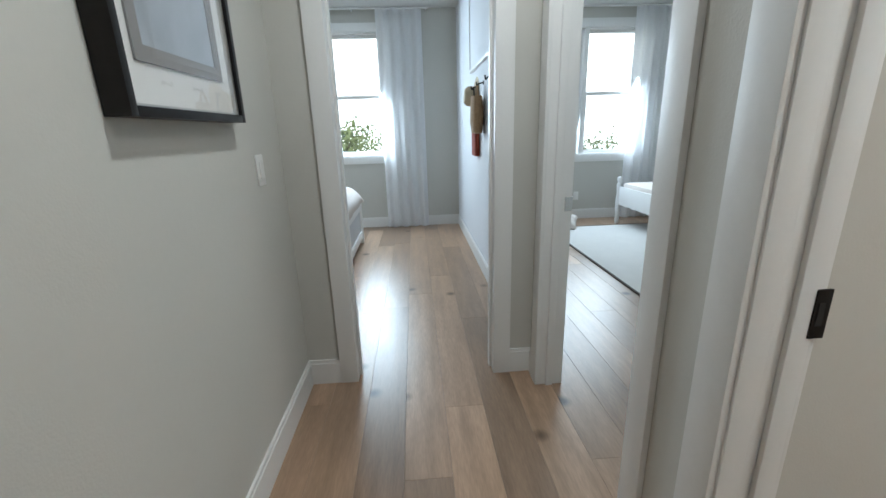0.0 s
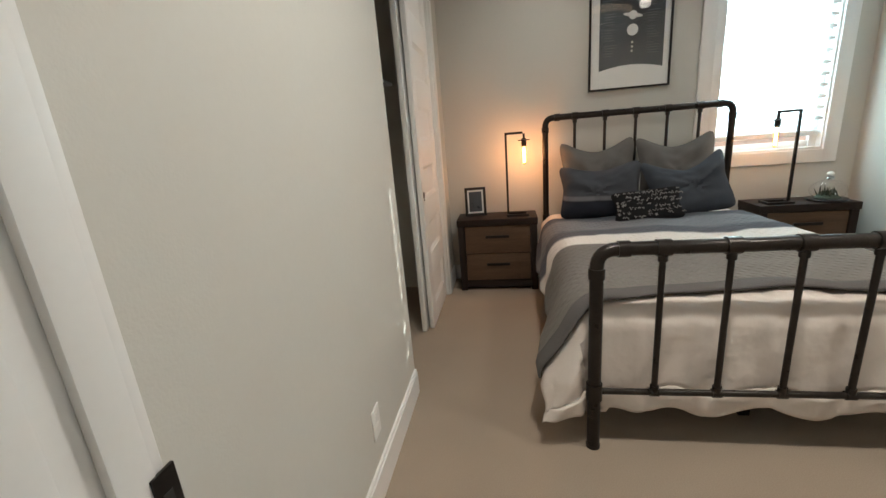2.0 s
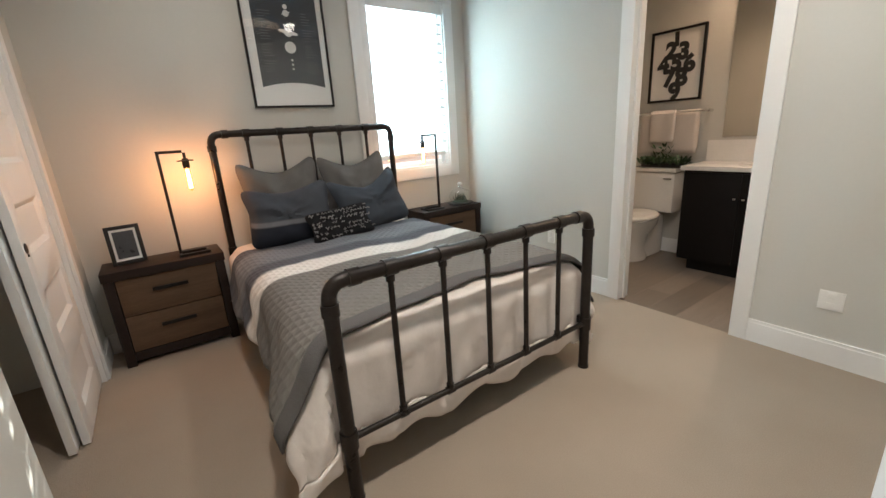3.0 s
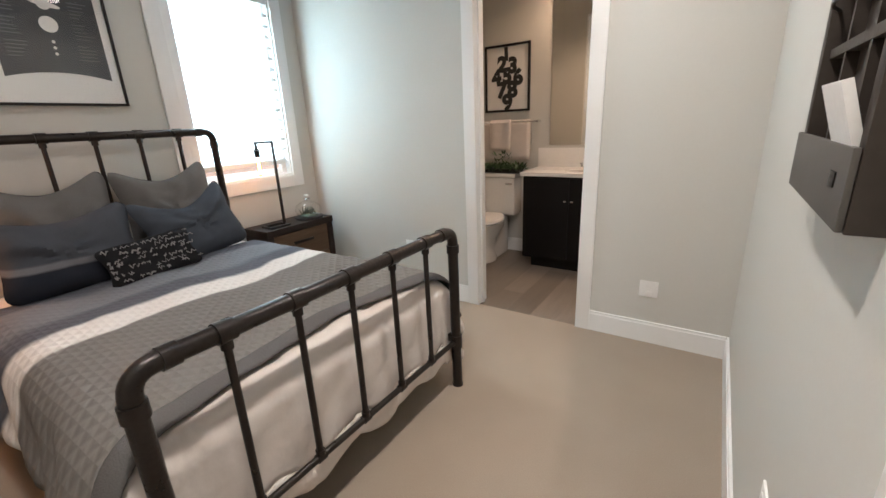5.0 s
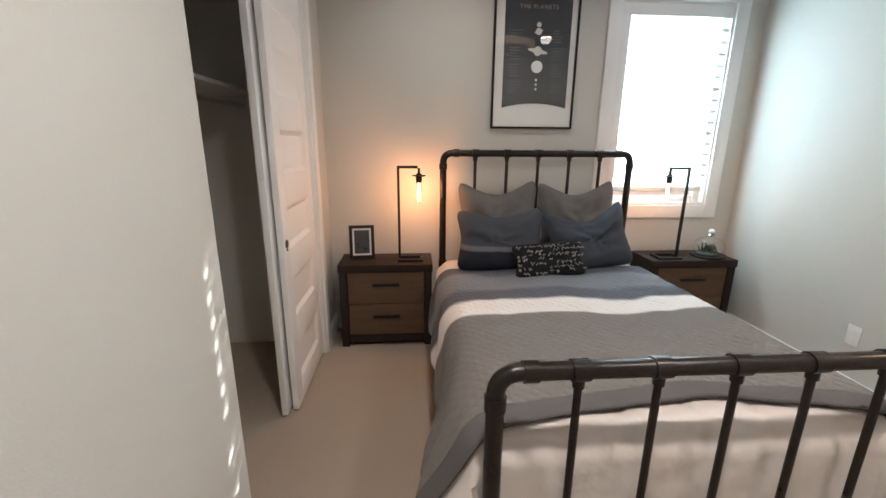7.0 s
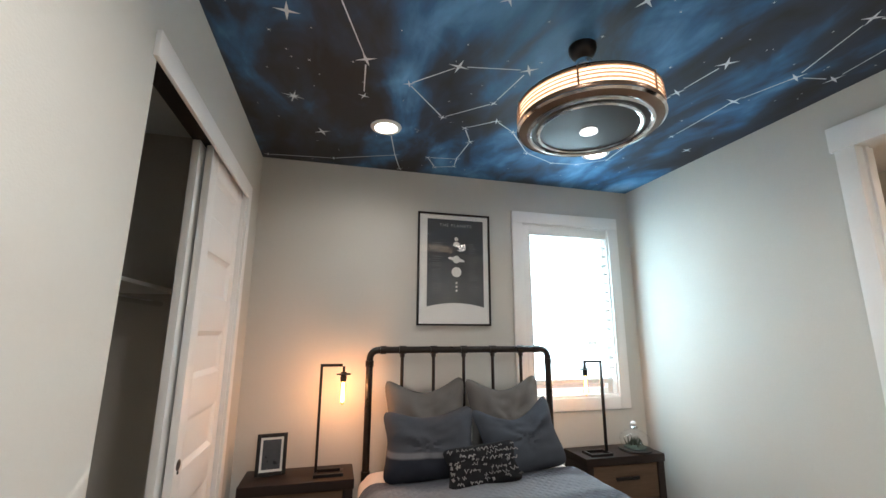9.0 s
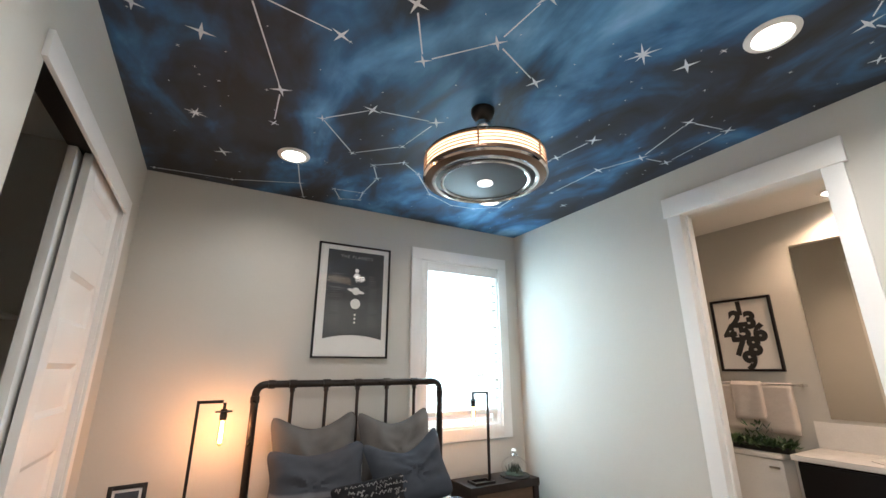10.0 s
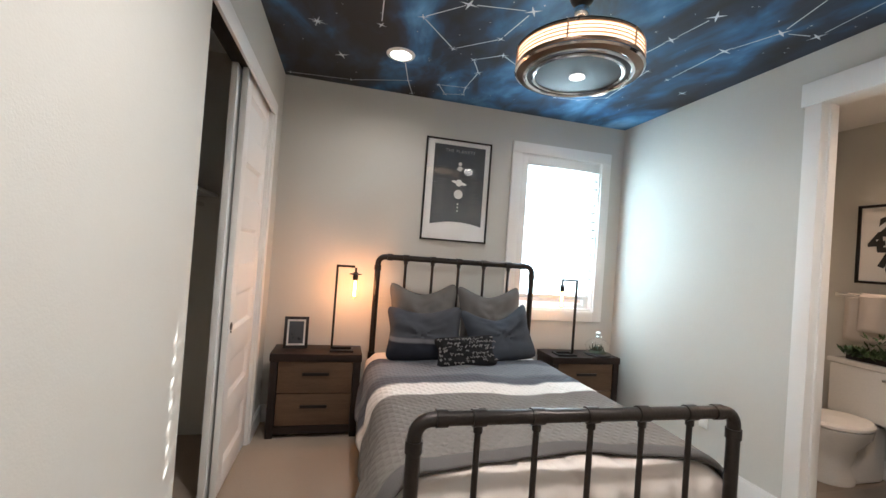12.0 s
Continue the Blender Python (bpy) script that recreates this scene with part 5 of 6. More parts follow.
# ---- bathroom ----
toilet = thing("toilet", (2.86, -3.30, 0), "white ceramic toilet with a lidded tank", "toilet")
TX = 2.93
part("tank", boxes((TX - 0.215, TX + 0.215, -3.565, -3.375, 0.42, 0.80), bev=0.03), CERAMIC, toilet)
part("tank_lid", boxes((TX - 0.225, TX + 0.225, -3.568, -3.362, 0.80, 0.838), bev=0.012), CERAMIC, toilet)
part("bowl", lathe(bmesh.new(), ((0.0001, 0.0), (0.115, 0.0), (0.12, 0.03), (0.10, 0.12), (0.12, 0.24), (0.185, 0.34), (0.195, 0.40), (0.17, 0.405), (0.0001, 0.30)), (TX, -3.14, 0.0), 36, 0.95, 1.28), CERAMIC, toilet)
part("pedestal", boxes((TX - 0.10, TX + 0.10, -3.50, -3.14, 0.0, 0.40), bev=0.04), CERAMIC, toilet)
part("seat", lathe(bmesh.new(), ((0.0001, 0.404), (0.19, 0.404), (0.20, 0.412), (0.20, 0.428), (0.185, 0.445), (0.0001, 0.452)), (TX, -3.14, 0.0), 36, 0.95, 1.26), CERAMIC, toilet, "closed seat and lid")
part("flush_lever", boxes((TX - 0.19, TX - 0.12, -3.374, -3.362, 0.735, 0.75), bev=0.003), CHROME, toilet, "chrome flush lever")

van = thing("vanity_cabinet", (2.03, -3.33, 0), "black-brown vanity cabinet with two chrome knobs", "vanity")
part("cabinet_body", boxes((1.50, 2.52, YB + 0.005, -3.125, 0.10, 0.858), bev=0.002), VANITY, van)
part("toe_kick", boxes((1.50, 2.46, YB + 0.005, -3.19, 0.0, 0.10)), VANITY, van)
for xa, xb, knob in ((1.505, 2.098, 2.07), (2.102, 2.515, 2.13)):
    d = part("door", boxes((xa, xb, -3.125, -3.106, 0.125, 0.845), bev=0.002), VANITY, van)
    part("knob", lathe(bmesh.new(), ((0.0001, -0.002), (0.012, 0.0), (0.013, 0.012), (0.0001, 0.014)), (knob, -3.096, 0.648), 14), CHROME, d, "chrome knob")
top = thing("countertop", (2.03, -3.33, 0.86), "white quartz vanity top with a back upstand", "countertop")
part("slab", boxes((1.49, 2.545, YB + 0.003, -3.095, 0.860, 0.895), bev=0.003), QUARTZ, top)
part("upstand", boxes((1.49, 2.545, YB + 0.003, YB + 0.020, 0.895, 1.075), bev=0.002), QUARTZ, top)
sink = thing("sink", (2.0, -3.32, 0.895), "white oval sink set in the vanity top", "sink")
part("basin", lathe(bmesh.new(), ((0.20, 0.0), (0.205, 0.004), (0.19, 0.006), (0.16, 0.002), (0.0001, 0.0015)), (2.0, -3.32, 0.895), 32, 1.0, 0.75), CERAMIC, sink)
fau = thing("faucet", (2.0, -3.50, 0.895), "chrome single-lever faucet on the vanity top", "faucet")
part("spout", tube(bmesh.new(), rounded([(2.05, -3.50, 0.895), (2.05, -3.50, 1.03), (2.05, -3.38, 1.03), (2.05, -3.37, 0.99)], 0.03, 5), 0.011), CHROME, fau)
part("lever", boxes((2.10, 2.116, -3.515, -3.46, 0.93, 0.945), (2.1, 2.116, -3.51, -3.495, 0.895, 0.935), bev=0.003), CHROME, fau)
mir = thing("wall_mirror", (2.0, YB, 1.10), "frameless wall mirror above the vanity", "mirror")
part("mirror_glass", boxes((1.50, 2.44, YB + 0.001, YB + 0.007, 1.10, 2.40)), MIRROR, mir)

art = thing("number_art", (2.88, YB, 1.43), "framed print of jumbled black numerals on white", "picture")
for a in ((2.645, 2.665, 1.425, 2.035), (3.095, 3.115, 1.425, 2.035), (2.665, 3.095, 1.425, 1.445), (2.665, 3.095, 2.015, 2.035)):
    part("frame_side", boxes((a[0], a[1], YB + 0.001, YB + 0.025, a[2], a[3]), bev=0.001), IRON_PLATE, art)
part("mat_board", boxes((2.665, 3.095, YB + 0.001, YB + 0.012, 1.445, 2.015)), PAPER, art)
# heavy black numerals piled in the shape of a diamond
ROWS_OF_DIGITS = (("1", 1.945, 0.01, 0.145, 0), ("23", 1.850, 0.0, 0.185, 0.113), ("456", 1.745, 0.0, 0.185, 0.113), ("78", 1.630, 0.0, 0.195, 0.11), ("9", 1.515, -0.005, 0.20, 0))
def numeral(digit, x, z, size, tilt):
    """One heavy black numeral on the print; a six is a nine turned over."""
    if digit == "6":
        digit, tilt = "9", tilt + math.pi
    cu = bpy.data.curves.new("numeral", "FONT")
    cu.body, cu.size, cu.align_x, cu.align_y, cu.offset = digit, size, "CENTER", "CENTER", 0.0115
    tmp = bpy.data.objects.new("numeral", cu)
    scene.collection.objects.link(tmp)
    bpy.context.view_layer.update()
    me = bpy.data.meshes.new_from_object(tmp.evaluated_get(bpy.context.evaluated_depsgraph_get()))
    bpy.data.objects.remove(tmp)
    me.materials.clear()
    me.materials.append(INK)
    ob = new("numeral", me)
    ob.parent = art
    ob.matrix_local = Matrix.Translation((x, 0.0135 + 0.0004 * numeral.count, z - 1.43)) @ Matrix(((-1, 0, 0, 0), (0, 0, 1, 0), (0, 1, 0, 0), (0, 0, 0, 1))) @ Matrix.Rotation(tilt, 4, "Z")
    numeral.count += 1


numeral.count, rng = 0, random.Random(12)
for text, zc, dx, size, gap in ROWS_OF_DIGITS:
    for i, digit in enumerate(text):
        numeral(digit, dx - (i - (len(text) - 1) / 2) * gap, zc + rng.uniform(-0.012, 0.012), size, rng.uniform(-0.14, 0.14))

bar = thing("towel_bar", (2.85, YB, 1.32), "chrome towel bar fixed to the bathroom wall", "towel bar")
part("rail", rods(((2.54, YB + 0.07, 1.325), (3.20, YB + 0.07, 1.325), 0.008)), CHROME, bar)
for x in (2.545, 3.195):
    part("bracket", rods(((x, YB, 1.325), (x, YB + 0.075, 1.325), 0.013)), CHROME, bar)


def towel(x0, x1, y, z0, z1, label):
    bm = bmesh.new()
    def fn(u, v):
        s = v * (2 * (z1 - z0))
        x = x0 + (x1 - x0) * u
        w = 0.006 * math.sin(u * 9 + v * 2)
        if s < z1 - z0:
            return Vector((x, y + 0.016 + w, z0 + s))
        return Vector((x, y - 0.016 + w, z1 - (s - (z1 - z0)) * 0.92))
    sheet(bm, 14, 20, fn)
    ob = solid("towel", bm, LINEN_WHITE, label, "towel", "bathroom towels")
    so = ob.modifiers.new("thickness", "SOLIDIFY")
    so.thickness = 0.012


towel(2.61, 3.13, YB + 0.07, 0.97, 1.342, "white bath towel folded over the towel bar")
towel(2.80, 3.02, YB + 0.108, 1.06, 1.35, "small white hand towel hung over the bath towel")
planter = thing("tank_planter", (2.87, -3.46, 0.838), "low dark planter with green leaves on the toilet tank", "plant")
part("trough", boxes((2.68, 3.06, -3.51, -3.41, 0.838, 0.880), bev=0.006), IRON_PLATE, planter)
bm, rng = bmesh.new(), random.Random(6)
for k in range(350):
    p = Vector((rng.uniform(2.66, 3.08), rng.uniform(-3.52, -3.38), rng.uniform(0.862, 0.905))) if k < 320 else Vector((rng.uniform(2.79, 2.95), rng.uniform(-3.49, -3.42), rng.uniform(0.92, 1.03)))
    q = p + Vector((rng.uniform(-0.05, 0.05), rng.uniform(-0.03, 0.05), rng.uniform(0.01, 0.06)))
    d = (q - p).normalized().cross(Vector((0, 0.3, 1))).normalized() * 0.012
    mid = p.lerp(q, 0.55)
    bm.faces.new([bm.verts.new(v) for v in (p, mid + d, q, mid - d)])
part("leaves", bm, LEAF, planter, "green leaves", smooth=False)


# ---- guest room ----
gbed = thing("guest_bed", (-1.3, 4.55, 0), "white wooden bed with a panelled foot and white bedding", "bed")
GY0, GY1, GX = 3.87, 5.05, -0.46
part("footboard_rail", boxes((GX - 0.05, GX, GY0, GY1, 0.40, 0.50), bev=0.008), TRIM, gbed)
part("footboard_rail", boxes((GX - 0.05, GX, GY0, GY1, 0.06, 0.15), bev=0.008), TRIM, gbed)
for y in (GY0, GY1 - 0.07):
    part("post", boxes((GX - 0.06, GX + 0.006, y, y + 0.07, 0, 0.52), bev=0.008), TRIM, gbed)
part("foot_panel", boxes((GX - 0.035, GX - 0.015, GY0 + 0.07, GY1 - 0.07, 0.15, 0.40)), material("grey_painted_panel", (0.55, 0.56, 0.57), 0.5), gbed, "pale grey sunk panel")
for y in (GY0 + 0.02, GY1 - 0.05):
    part("side_rail", boxes((-2.5, GX - 0.06, y, y + 0.03, 0.15, 0.42), bev=0.005), TRIM, gbed)
part("headboard", boxes((-2.58, -2.5, GY0, GY1, 0, 1.15), bev=0.01), TRIM, gbed)
part("mattress", boxes((-2.5, GX - 0.065, GY0 + 0.05, GY1 - 0.05, 0.22, 0.56), bev=0.05), LINEN_WHITE, gbed)
bm = bmesh.new()
def duvet_fn(u, v):
    x = -2.3 + u * (GX + 0.03 + 2.3)
    y = GY0 - 0.03 + v * (GY1 - GY0 + 0.06)
    e = min(1.0, min(v, 1 - v) * 9, (1 - u) * 14)
    return Vector((x, y, 0.50 + 0.17 * math.sqrt(max(e, 0)) + 0.03 * noise.noise((x * 4, y * 4, 7))))
sheet(bm, 50, 40, duvet_fn)
dv = solid("duvet", bm, LINEN_WHITE, "puffy white duvet on the guest bed", "duvet")
so = dv.modifiers.new("thickness", "SOLIDIFY")
so.thickness, so.offset = 0.02, -1


def curtain(x0, x1, y, label, group):
    t = thing("curtain", ((x0 + x1) / 2, y, 0), label, "curtain", group)
    def fn(u, v):
        x = x0 + (x1 - x0) * u
        return Vector((x + 0.01 * noise.noise((u * 4, v * 2, 1)), y + (0.028 - 0.008 * v) * math.sin(u * 26 + 0.8 * math.sin(v * 2)) + 0.008 * noise.noise((u * 9, v * 3, 2)), 0.012 + v * 2.70))
    part("cloth", sheet(bmesh.new(), 120, 24, fn), SHEER, t)


curtain(-0.20, 0.36, YF - 0.10, "sheer white curtain hanging beside the guest room window", "sheer curtains")
curtain(-1.35, -0.86, YF - 0.10, "sheer white curtain hanging beside the guest room window", "sheer curtains")
rodset = thing("curtain_rod", (-0.5, YF - 0.10, 2.715), "white curtain rod above the guest room window", "curtain rod")
part("rod", rods(((-1.45, YF - 0.10, 2.715), (0.45, YF - 0.10, 2.715), 0.011)), TRIM, rodset)
for x in (-1.40, -0.49, 0.42):
    part("bracket", boxes((x - 0.008, x + 0.008, YF - 0.11, YF, 2.703, 2.727)), TRIM, rodset)
curtain(3.08, 3.62, YF - 0.10, "sheer white curtain beside the child's room window", "sheer curtains")
rodset = thing("curtain_rod", (2.75, YF - 0.10, 2.715), "white curtain rod above the child's room window", "curtain rod")
part("rod", rods(((2.0, YF - 0.10, 2.715), (3.7, YF - 0.10, 2.715), 0.011)), TRIM, rodset)
for x in (2.06, 3.66):
    part("bracket", boxes((x - 0.008, x + 0.008, YF - 0.11, YF, 2.703, 2.727)), TRIM, rodset)

# pale canvas, hooks, bags and hat on the guest room's side wall
canvas = thing("wall_canvas", (0.79, 3.85, 1.80), "large pale canvas in a thin white frame on the wall", "picture")
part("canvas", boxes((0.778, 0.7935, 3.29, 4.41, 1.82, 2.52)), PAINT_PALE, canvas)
for a in ((3.265, 3.29, 1.795, 2.545), (4.41, 4.435, 1.795, 2.545), (3.29, 4.41, 1.795, 1.82), (3.29, 4.41, 2.52, 2.545)):
    part("frame_side", boxes((0.768, 0.7935, *a), bev=0.002), TRIM, canvas)
for y in (3.32, 3.74, 4.05, 4.30):
    hook = thing("wall_hook", (0.794, y, 1.63), "small dark metal wall hook", "hook", "wall hooks")
    part("back_plate", rods(((0.794, y, 1.64), (0.788, y, 1.64), 0.017)), IRON_PLATE, hook)
    part("prong", tube(bmesh.new(), rounded([(0.790, y, 1.64), (0.755, y, 1.635), (0.738, y, 1.612), (0.733, y, 1.645)], 0.012, 4), 0.006), IRON_PLATE, hook)
bag = thing("straw_bag", (0.74, 3.72, 1.28), "woven straw bag hung on the wall hook", "bag")
part("body", lathe(bmesh.new(), ((0.0001, 0), (0.10, 0.01), (0.13, 0.10), (0.115, 0.24), (0.105, 0.30), (0.10, 0.30), (0.0001, 0.05)), (0.735, 3.74, 1.235), 24, 0.42, 1.0), STRAW, bag)
part("strap", tube(bmesh.new(), rounded([(0.735, 3.65, 1.50), (0.742, 3.75, 1.63), (0.735, 3.83, 1.50)], 0.03, 5), 0.009), STRAW, bag)
hat = thing("straw_hat", (0.76, 4.12, 1.58), "pale straw hat hung on the wall hook", "hat")
bm = lathe(bmesh.new(), ((0.0001, 0.10), (0.06, 0.098), (0.085, 0.07), (0.09, 0.0), (0.17, -0.005), (0.172, 0.0), (0.09, 0.006)), (0, 0, 0), 28)
bmesh.ops.rotate(bm, verts=bm.verts, cent=(0, 0, 0), matrix=Matrix.Rotation(radians(-84), 3, "Y"))
bmesh.ops.translate(bm, verts=bm.verts, vec=(0.776, 4.12, 1.56))
part("crown", bm, material("pale_straw", (0.52, 0.43, 0.30), 0.85, var=0.2, scale=30, bump=0.4, bscale=120), hat)
pouch = thing("red_pouch", (0.76, 4.02, 1.03), "small brick-red pouch on a dark cord", "pouch")
part("body", boxes((0.745, 0.788, 3.92, 4.14, 1.04, 1.25), bev=0.012), RED_CLOTH, pouch)
part("cord", rods(((0.765, 3.95, 1.24), (0.755, 4.04, 1.62), 0.006), ((0.765, 4.08, 1.24), (0.755, 4.05, 1.62), 0.006), seg=8), INK, pouch)

# ---- child's room ----
rug = thing("rug", (2.9, 4.2, 0), "cream woven rug with a dark bound edge", "rug")
part("rug_field", boxes((1.90, 4.1, 2.45, 5.30, 0.0, 0.012), bev=0.003), RUG, rug)
for a in ((1.880, 1.900, 2.43, 5.32), (4.10, 4.12, 2.43, 5.32), (1.90, 4.10, 2.43, 2.45), (1.90, 4.10, 5.30, 5.32)):
    part("binding", boxes((a[0], a[1], a[2], a[3], 0.0, 0.013), bev=0.002), RUG_EDGE, rug, "dark bound edge")
cb = thing("child_bed", (3.6, 4.9, 0), "white turned-post bed with white bedding", "bed")
CX0, CX1, CY0, CY1 = 2.90, 4.80, 4.45, 5.45
for x, top in ((CX0, 0.62), (CX1, 0.95)):
    for y in (CY0, CY1):
        part("post", lathe(bmesh.new(), ((0.0001, 0), (0.022, 0.0), (0.030, 0.06), (0.020, 0.10), (0.033, 0.16), (0.036, 0.30), (0.028, 0.40), (0.034, top - 0.10), (0.022, top - 0.07), (0.036, top - 0.035), (0.026, top), (0.0001, top + 0.008)), (x, y, 0.0), 20), TRIM, cb)
    part("end_board", boxes((x - 0.014, x + 0.014, CY0 + 0.03, CY1 - 0.03, 0.26, top - 0.12), bev=0.005), TRIM, cb)
for y in (CY0, CY1):
    part("side_rail", boxes((CX0 + 0.03, CX1 - 0.03, y - 0.012, y + 0.012, 0.22, 0.33), bev=0.004), TRIM, cb)
part("mattress", boxes((CX0 + 0.03, CX1 - 0.03, CY0 + 0.015, CY1 - 0.015, 0.28, 0.55), bev=0.05), LINEN_WHITE, cb, "white mattress and bedding")
stool = thing("side_stool", (1.84, 5.55, 0), "small white side stool with slatted legs by the window", "stool")
part("seat", boxes((1.69, 1.98, 5.42, 5.70, 0.72, 0.75), bev=0.006), TRIM, stool)
for x, y in ((1.72, 5.45), (1.95, 5.45), (1.72, 5.67), (1.95, 5.67)):
    part("leg", rods(((x, y, 0), (x, y, 0.72), 0.016)), TRIM, stool)
for z in (0.2, 0.34, 0.48, 0.6):
    part("rung", rods(((1.95, 5.45, z), (1.95, 5.67, z), 0.012)), TRIM, stool)
cushion = solid("floor_cushion", pillow("", "", (2.05, 5.18, 0.016), 0.36, 0.28, 0.13, 62, None, chop=0.0, yaw=65, seed=9), LINEN_WHITE, "cream cushion lying on the rug", "cushion")
toy = thing("yellow_flower", (1.93, 5.40, 0.0), "bunch of soft yellow flowers standing on the floor", "flower")
bm, rng = bmesh.new(), random.Random(12)
for k in range(60):
    a, b, rr = rng.uniform(0, 6.28), rng.uniform(-0.3, 1.5), 0.075
    c = Vector((1.93 + rr * math.cos(a) * math.cos(b), 5.40 + rr * math.sin(a) * math.cos(b), 0.25 + rr * math.sin(b)))
    n = (c - Vector((1.93, 5.40, 0.25))).normalized()
    u = n.orthogonal().normalized() * 0.026
    v = n.cross(u)
    bm.faces.new([bm.verts.new(p) for p in (c - u, c - v * 0.6, c + u + n * 0.01, c + v * 0.6)])
part("petals", bm, YELLOW, toy, "soft yellow petals", smooth=False)
part("stems", rods(((1.93, 5.40, 0.0), (1.93, 5.40, 0.26), 0.012), ((1.91, 5.41, 0.0), (1.96, 5.38, 0.26), 0.008), seg=8), LEAF, toy)
wall_plate("wall_socket", (2.47, YF, 0.33), "y", -1, "white double socket under the child's room window")
stopper = thing("door_stopper", (1.42, 3.42, 0), "small white door stopper on the floor", "door stopper")
part("body", lathe(bmesh.new(), ((0.0001, 0), (0.03, 0), (0.034, 0.02), (0.026, 0.06), (0.03, 0.085), (0.0001, 0.10)), (1.42, 3.42, 0), 18), CERAMIC, stopper)


# ---- outdoors ----
BACKDROP = glow_material("pale_sky_glow", (0.90, 0.96, 1.0), 2.0)
setting("backdrop", boxes((-90, 90, 75, 75.5, -3.4, 60)), BACKDROP, "pale hazy sky beyond the trees", "sky")
setting("ground", boxes((-400, 400, -400, 400, -3.6, -3.4)), GRASS, "dry grassy ground far below the windows", "ground")


def tree(x, y, base, height, spread, seed):
    rng = random.Random(seed)
    t = thing("tree", (x, y, base), "leafy green tree standing outside the window", "tree", "trees outside")
    top = base + height
    limbs = bmesh.new()
    rod(limbs, (x, y, base), (x + 0.1, y, base + height * 0.62), 0.13, 0.07, seg=10)
    heads = []
    for k in range(9):
        a = k * 2.4
        s = Vector((x + 0.05, y, base + height * rng.uniform(0.35, 0.6)))
        e = Vector((x + spread * 0.7 * math.cos(a), y + spread * 0.7 * math.sin(a), base + height * rng.uniform(0.6, 0.95)))
        rod(limbs, s, e, 0.05, 0.015, seg=7)
        heads.append(e)
    part("trunk", limbs, BARK, t)
    verts, faces = [], []
    for k in range(1500):
        c = rng.choice(heads)
        p = c + Vector((rng.gauss(0, 1), rng.gauss(0, 1), rng.gauss(0, 0.7))) * spread * 0.26
        u = Vector((rng.gauss(0, 1), rng.gauss(0, 1), rng.gauss(0, 1))).normalized() * rng.uniform(0.06, 0.12)
        v = u.orthogonal().normalized() * u.length * 0.6
        i = len(verts)
        verts += [p - u, p - v, p + u, p + v]
        faces.append((i, i + 1, i + 2, i + 3))
    me = bpy.data.meshes.new("crown")
    me.from_pydata(verts, [], faces)
    bmx = bmesh.new()
    bmx.from_mesh(me)
    bpy.data.meshes.remove(me)
    part("crown", bmx, YARD_LEAF, t, "loose crown of small leaves", smooth=False)


for row in ((-3.6, 17, -3.4, 4.9, 1.9, 1), (-1.9, 21, -3.4, 4.8, 2.0, 2), (-5.5, 24, -3.4, 5.0, 2.4, 3), (6.4, 19, -3.4, 4.2, 1.7, 4), (9.3, 22, -3.4, 4.3, 2.0, 5), (4.6, 26, -3.4, 4.2, 2.0, 6)):
    tree(*row)
nb = thing("neighbour_house", (14, -6, -3.4), "low neighbouring house with a terracotta roof", "house")
part("wall", boxes((11, 18, -13, 2, -3.4, 0.0)), material("tan_stucco", (0.42, 0.30, 0.20), 0.9, var=0.1), nb)
bm = bmesh.new()
ridge = [bm.verts.new(p) for p in ((10.4, -13.6, -0.1), (10.4, 2.6, -0.1), (14.5, 2.6, 0.85), (14.5, -13.6, 0.85), (18.6, -13.6, -0.1), (18.6, 2.6, -0.1))]
bm.faces.new((ridge[0], ridge[1], ridge[2], ridge[3])), bm.faces.new((ridge[3], ridge[2], ridge[5], ridge[4]))
bm.faces.new((ridge[0], ridge[3], ridge[4])), bm.faces.new((ridge[1], ridge[5], ridge[2])), bm.faces.new((ridge[0], ridge[4], ridge[5], ridge[1]))
part("roof", bm, ROOF_TILE, nb, "terracotta roof", smooth=False)


# ---- floor planks ----
def plank_mesh(name, w, length, mat, t=0.018, c=0.0008):
    bm = bmesh.new()
    g = 0.0003
    lo = [bm.verts.new((x, y, -t)) for x, y in ((g, g), (w - g, g), (w - g, length - g), (g, length - g))]
    md = [bm.verts.new((x, y, -c)) for x, y in ((g, g), (w - g, g), (w - g, length - g), (g, length - g))]
    hi = [bm.verts.new((x, y, 0)) for x, y in ((g + c, g + c), (w - g - c, g + c), (w - g - c, length - g - c), (g + c, length - g - c))]
    for a, b in ((lo, md), (md, hi)):
        for k in range(4):
            bm.faces.new((a[k], a[(k + 1) % 4], b[(k + 1) % 4], b[k]))
    bm.faces.new(hi), bm.faces.new(lo[::-1])
    me = bpy.data.meshes.new(name)
    bm.to_mesh(me)
    bm.free()
    me.materials.append(mat)
    return me


def lay(parent, x0, cols, y0, y1, w, length, mat, seed):
    rng, cache = random.Random(seed), {}
    for i in range(cols):
        y = y0 - rng.uniform(0.1, length * 0.9)
        while y < y1 - 0.02:
            a, b = max(y, y0), min(y + length, y1)
            y += length
            if b - a < 0.05:
                continue
            key = round(b - a, 3)
            if key not in cache:
                cache[key] = plank_mesh("plank", w, b - a, mat)
            ob = new("plank", cache[key])
            ob.location = (x0 + i * w, a, 0)
            ob.parent = parent


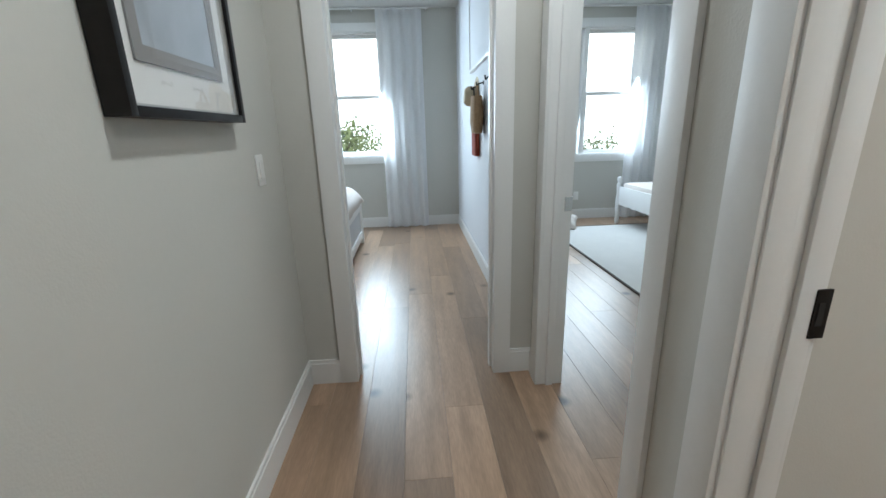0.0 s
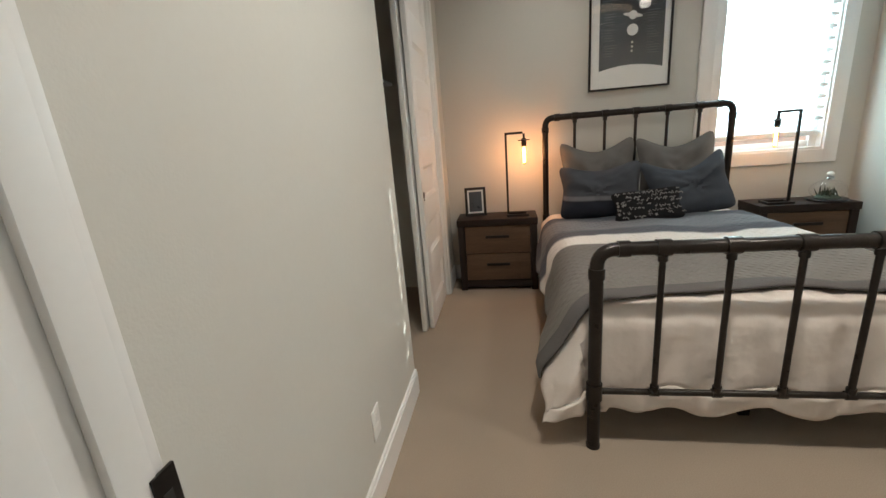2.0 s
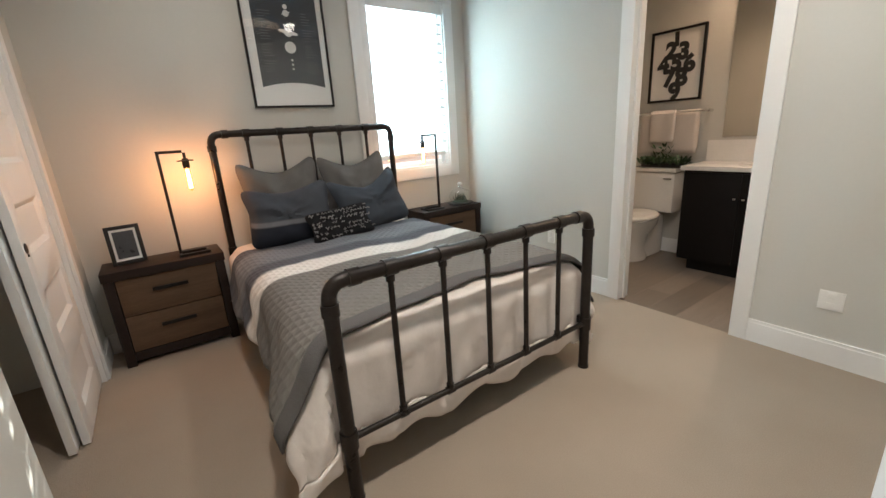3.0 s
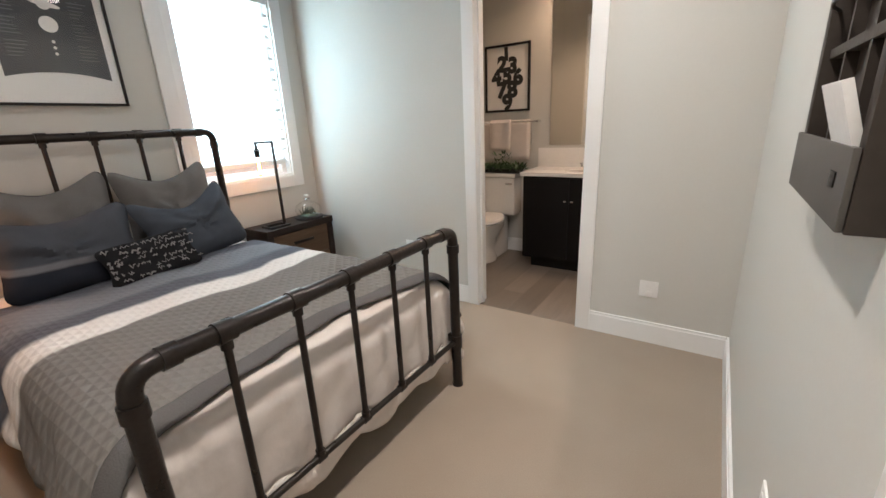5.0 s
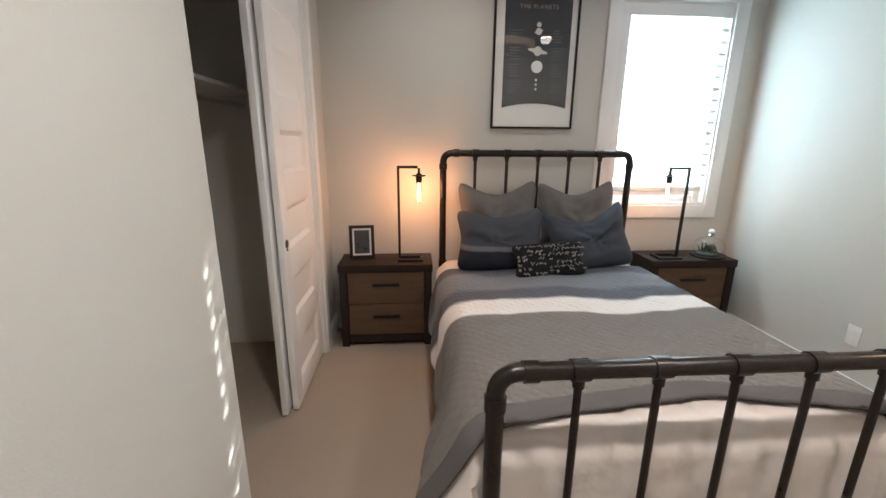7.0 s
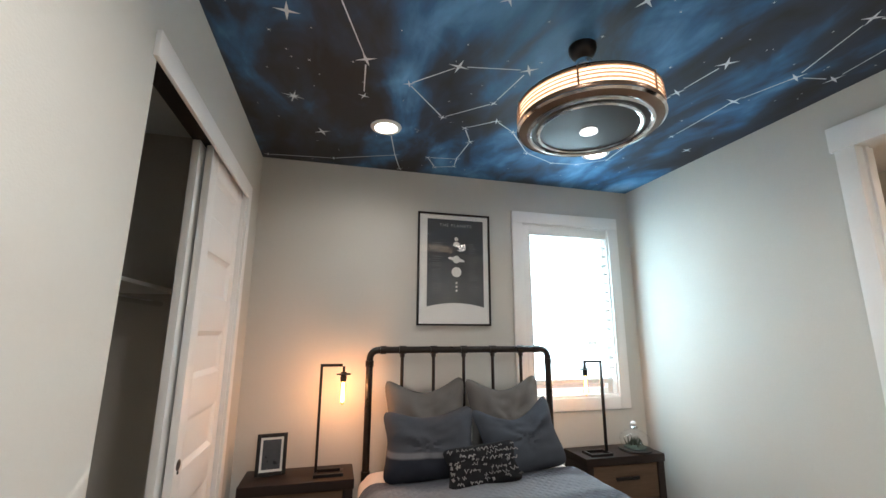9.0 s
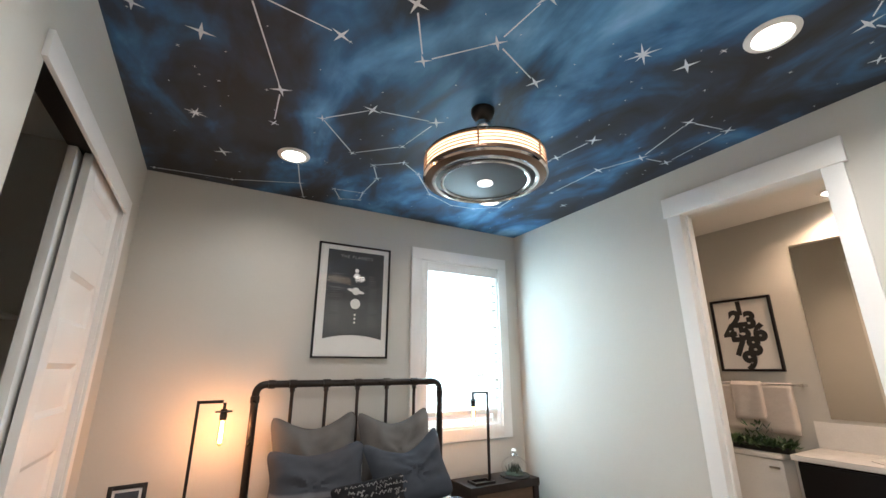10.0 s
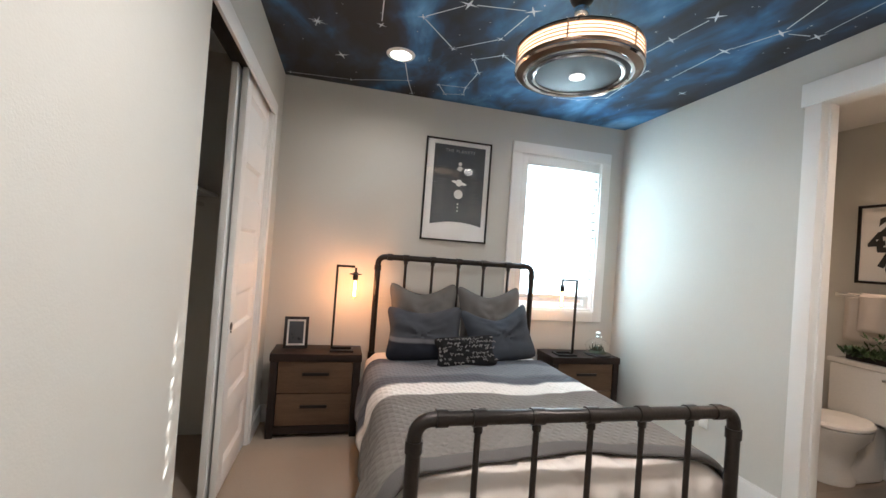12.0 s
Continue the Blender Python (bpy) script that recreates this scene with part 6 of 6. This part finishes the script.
def add_knots(m, scale):
    """Scattered dark knots in the boards."""
    n, l = m.node_tree.nodes, m.node_tree.links
    mul = next(q for q in n if q.type == "VECT_MATH" and q.operation == "SCALE")
    tc, vo, rp, mx, oi, ad = (n.new("ShaderNode" + k) for k in ("TexCoord", "TexVoronoi", "ValToRGB", "Mix", "ObjectInfo", "VectorMath"))
    ad.operation = "MULTIPLY_ADD"
    ad.inputs[1].default_value = (11, 7, 3)
    l.new(oi.outputs["Random"], ad.inputs[0]), l.new(tc.outputs["Object"], ad.inputs[2])
    l.new(ad.outputs[0], vo.inputs["Vector"])
    vo.inputs["Scale"].default_value = scale
    l.new(vo.outputs["Distance"], rp.inputs[0])
    e = rp.color_ramp.elements
    e[0].position, e[0].color = 0.035, (0.16, 0.13, 0.11, 1)
    e[1].position, e[1].color = 0.13, (1, 1, 1, 1)
    mx.data_type, mx.blend_type = "RGBA", "MULTIPLY"
    mx.inputs["Factor"].default_value = 1.0
    l.new(mul.outputs[0], mx.inputs["A"]), l.new(rp.outputs[0], mx.inputs["B"])
    l.new(mx.outputs["Result"], n["Principled BSDF"].inputs["Base Color"])


add_knots(OAK, 2.6)
wood = setting("floor_wood", boxes((-2.72, 0.845, -1.42, YF, -0.12, -0.018), (0.845, 5.0, 1.06, 1.80, -0.12, -0.018), (0.845, 5.0, 1.80, YF, -0.12, -0.018)), SUBFLOOR, "oak plank floor of the hall and far rooms", "floor")
W = 0.185
lay(wood, 0.845 - 7 * W, 7, -1.42, YF, W, 1.85, OAK, 21)
lay(wood, 0.845 - 19 * W, 12, YA + 0.05, YF, W, 1.85, OAK, 22)
lay(wood, 0.845, 7, 1.16, YF, W, 1.85, OAK, 23)
lay(wood, 0.845 + 7 * W, 16, 1.80, YF, W, 1.85, OAK, 24)
bath = setting("floor_bath", boxes((1.14, 3.36, YB, YS - 0.005, -0.12, -0.018)), SUBFLOOR, "grey-brown plank floor of the bathroom", "floor")
lay(bath, 1.14, 12, YB, YS - 0.005, 0.185, 1.2, BATH_PLANK, 25)
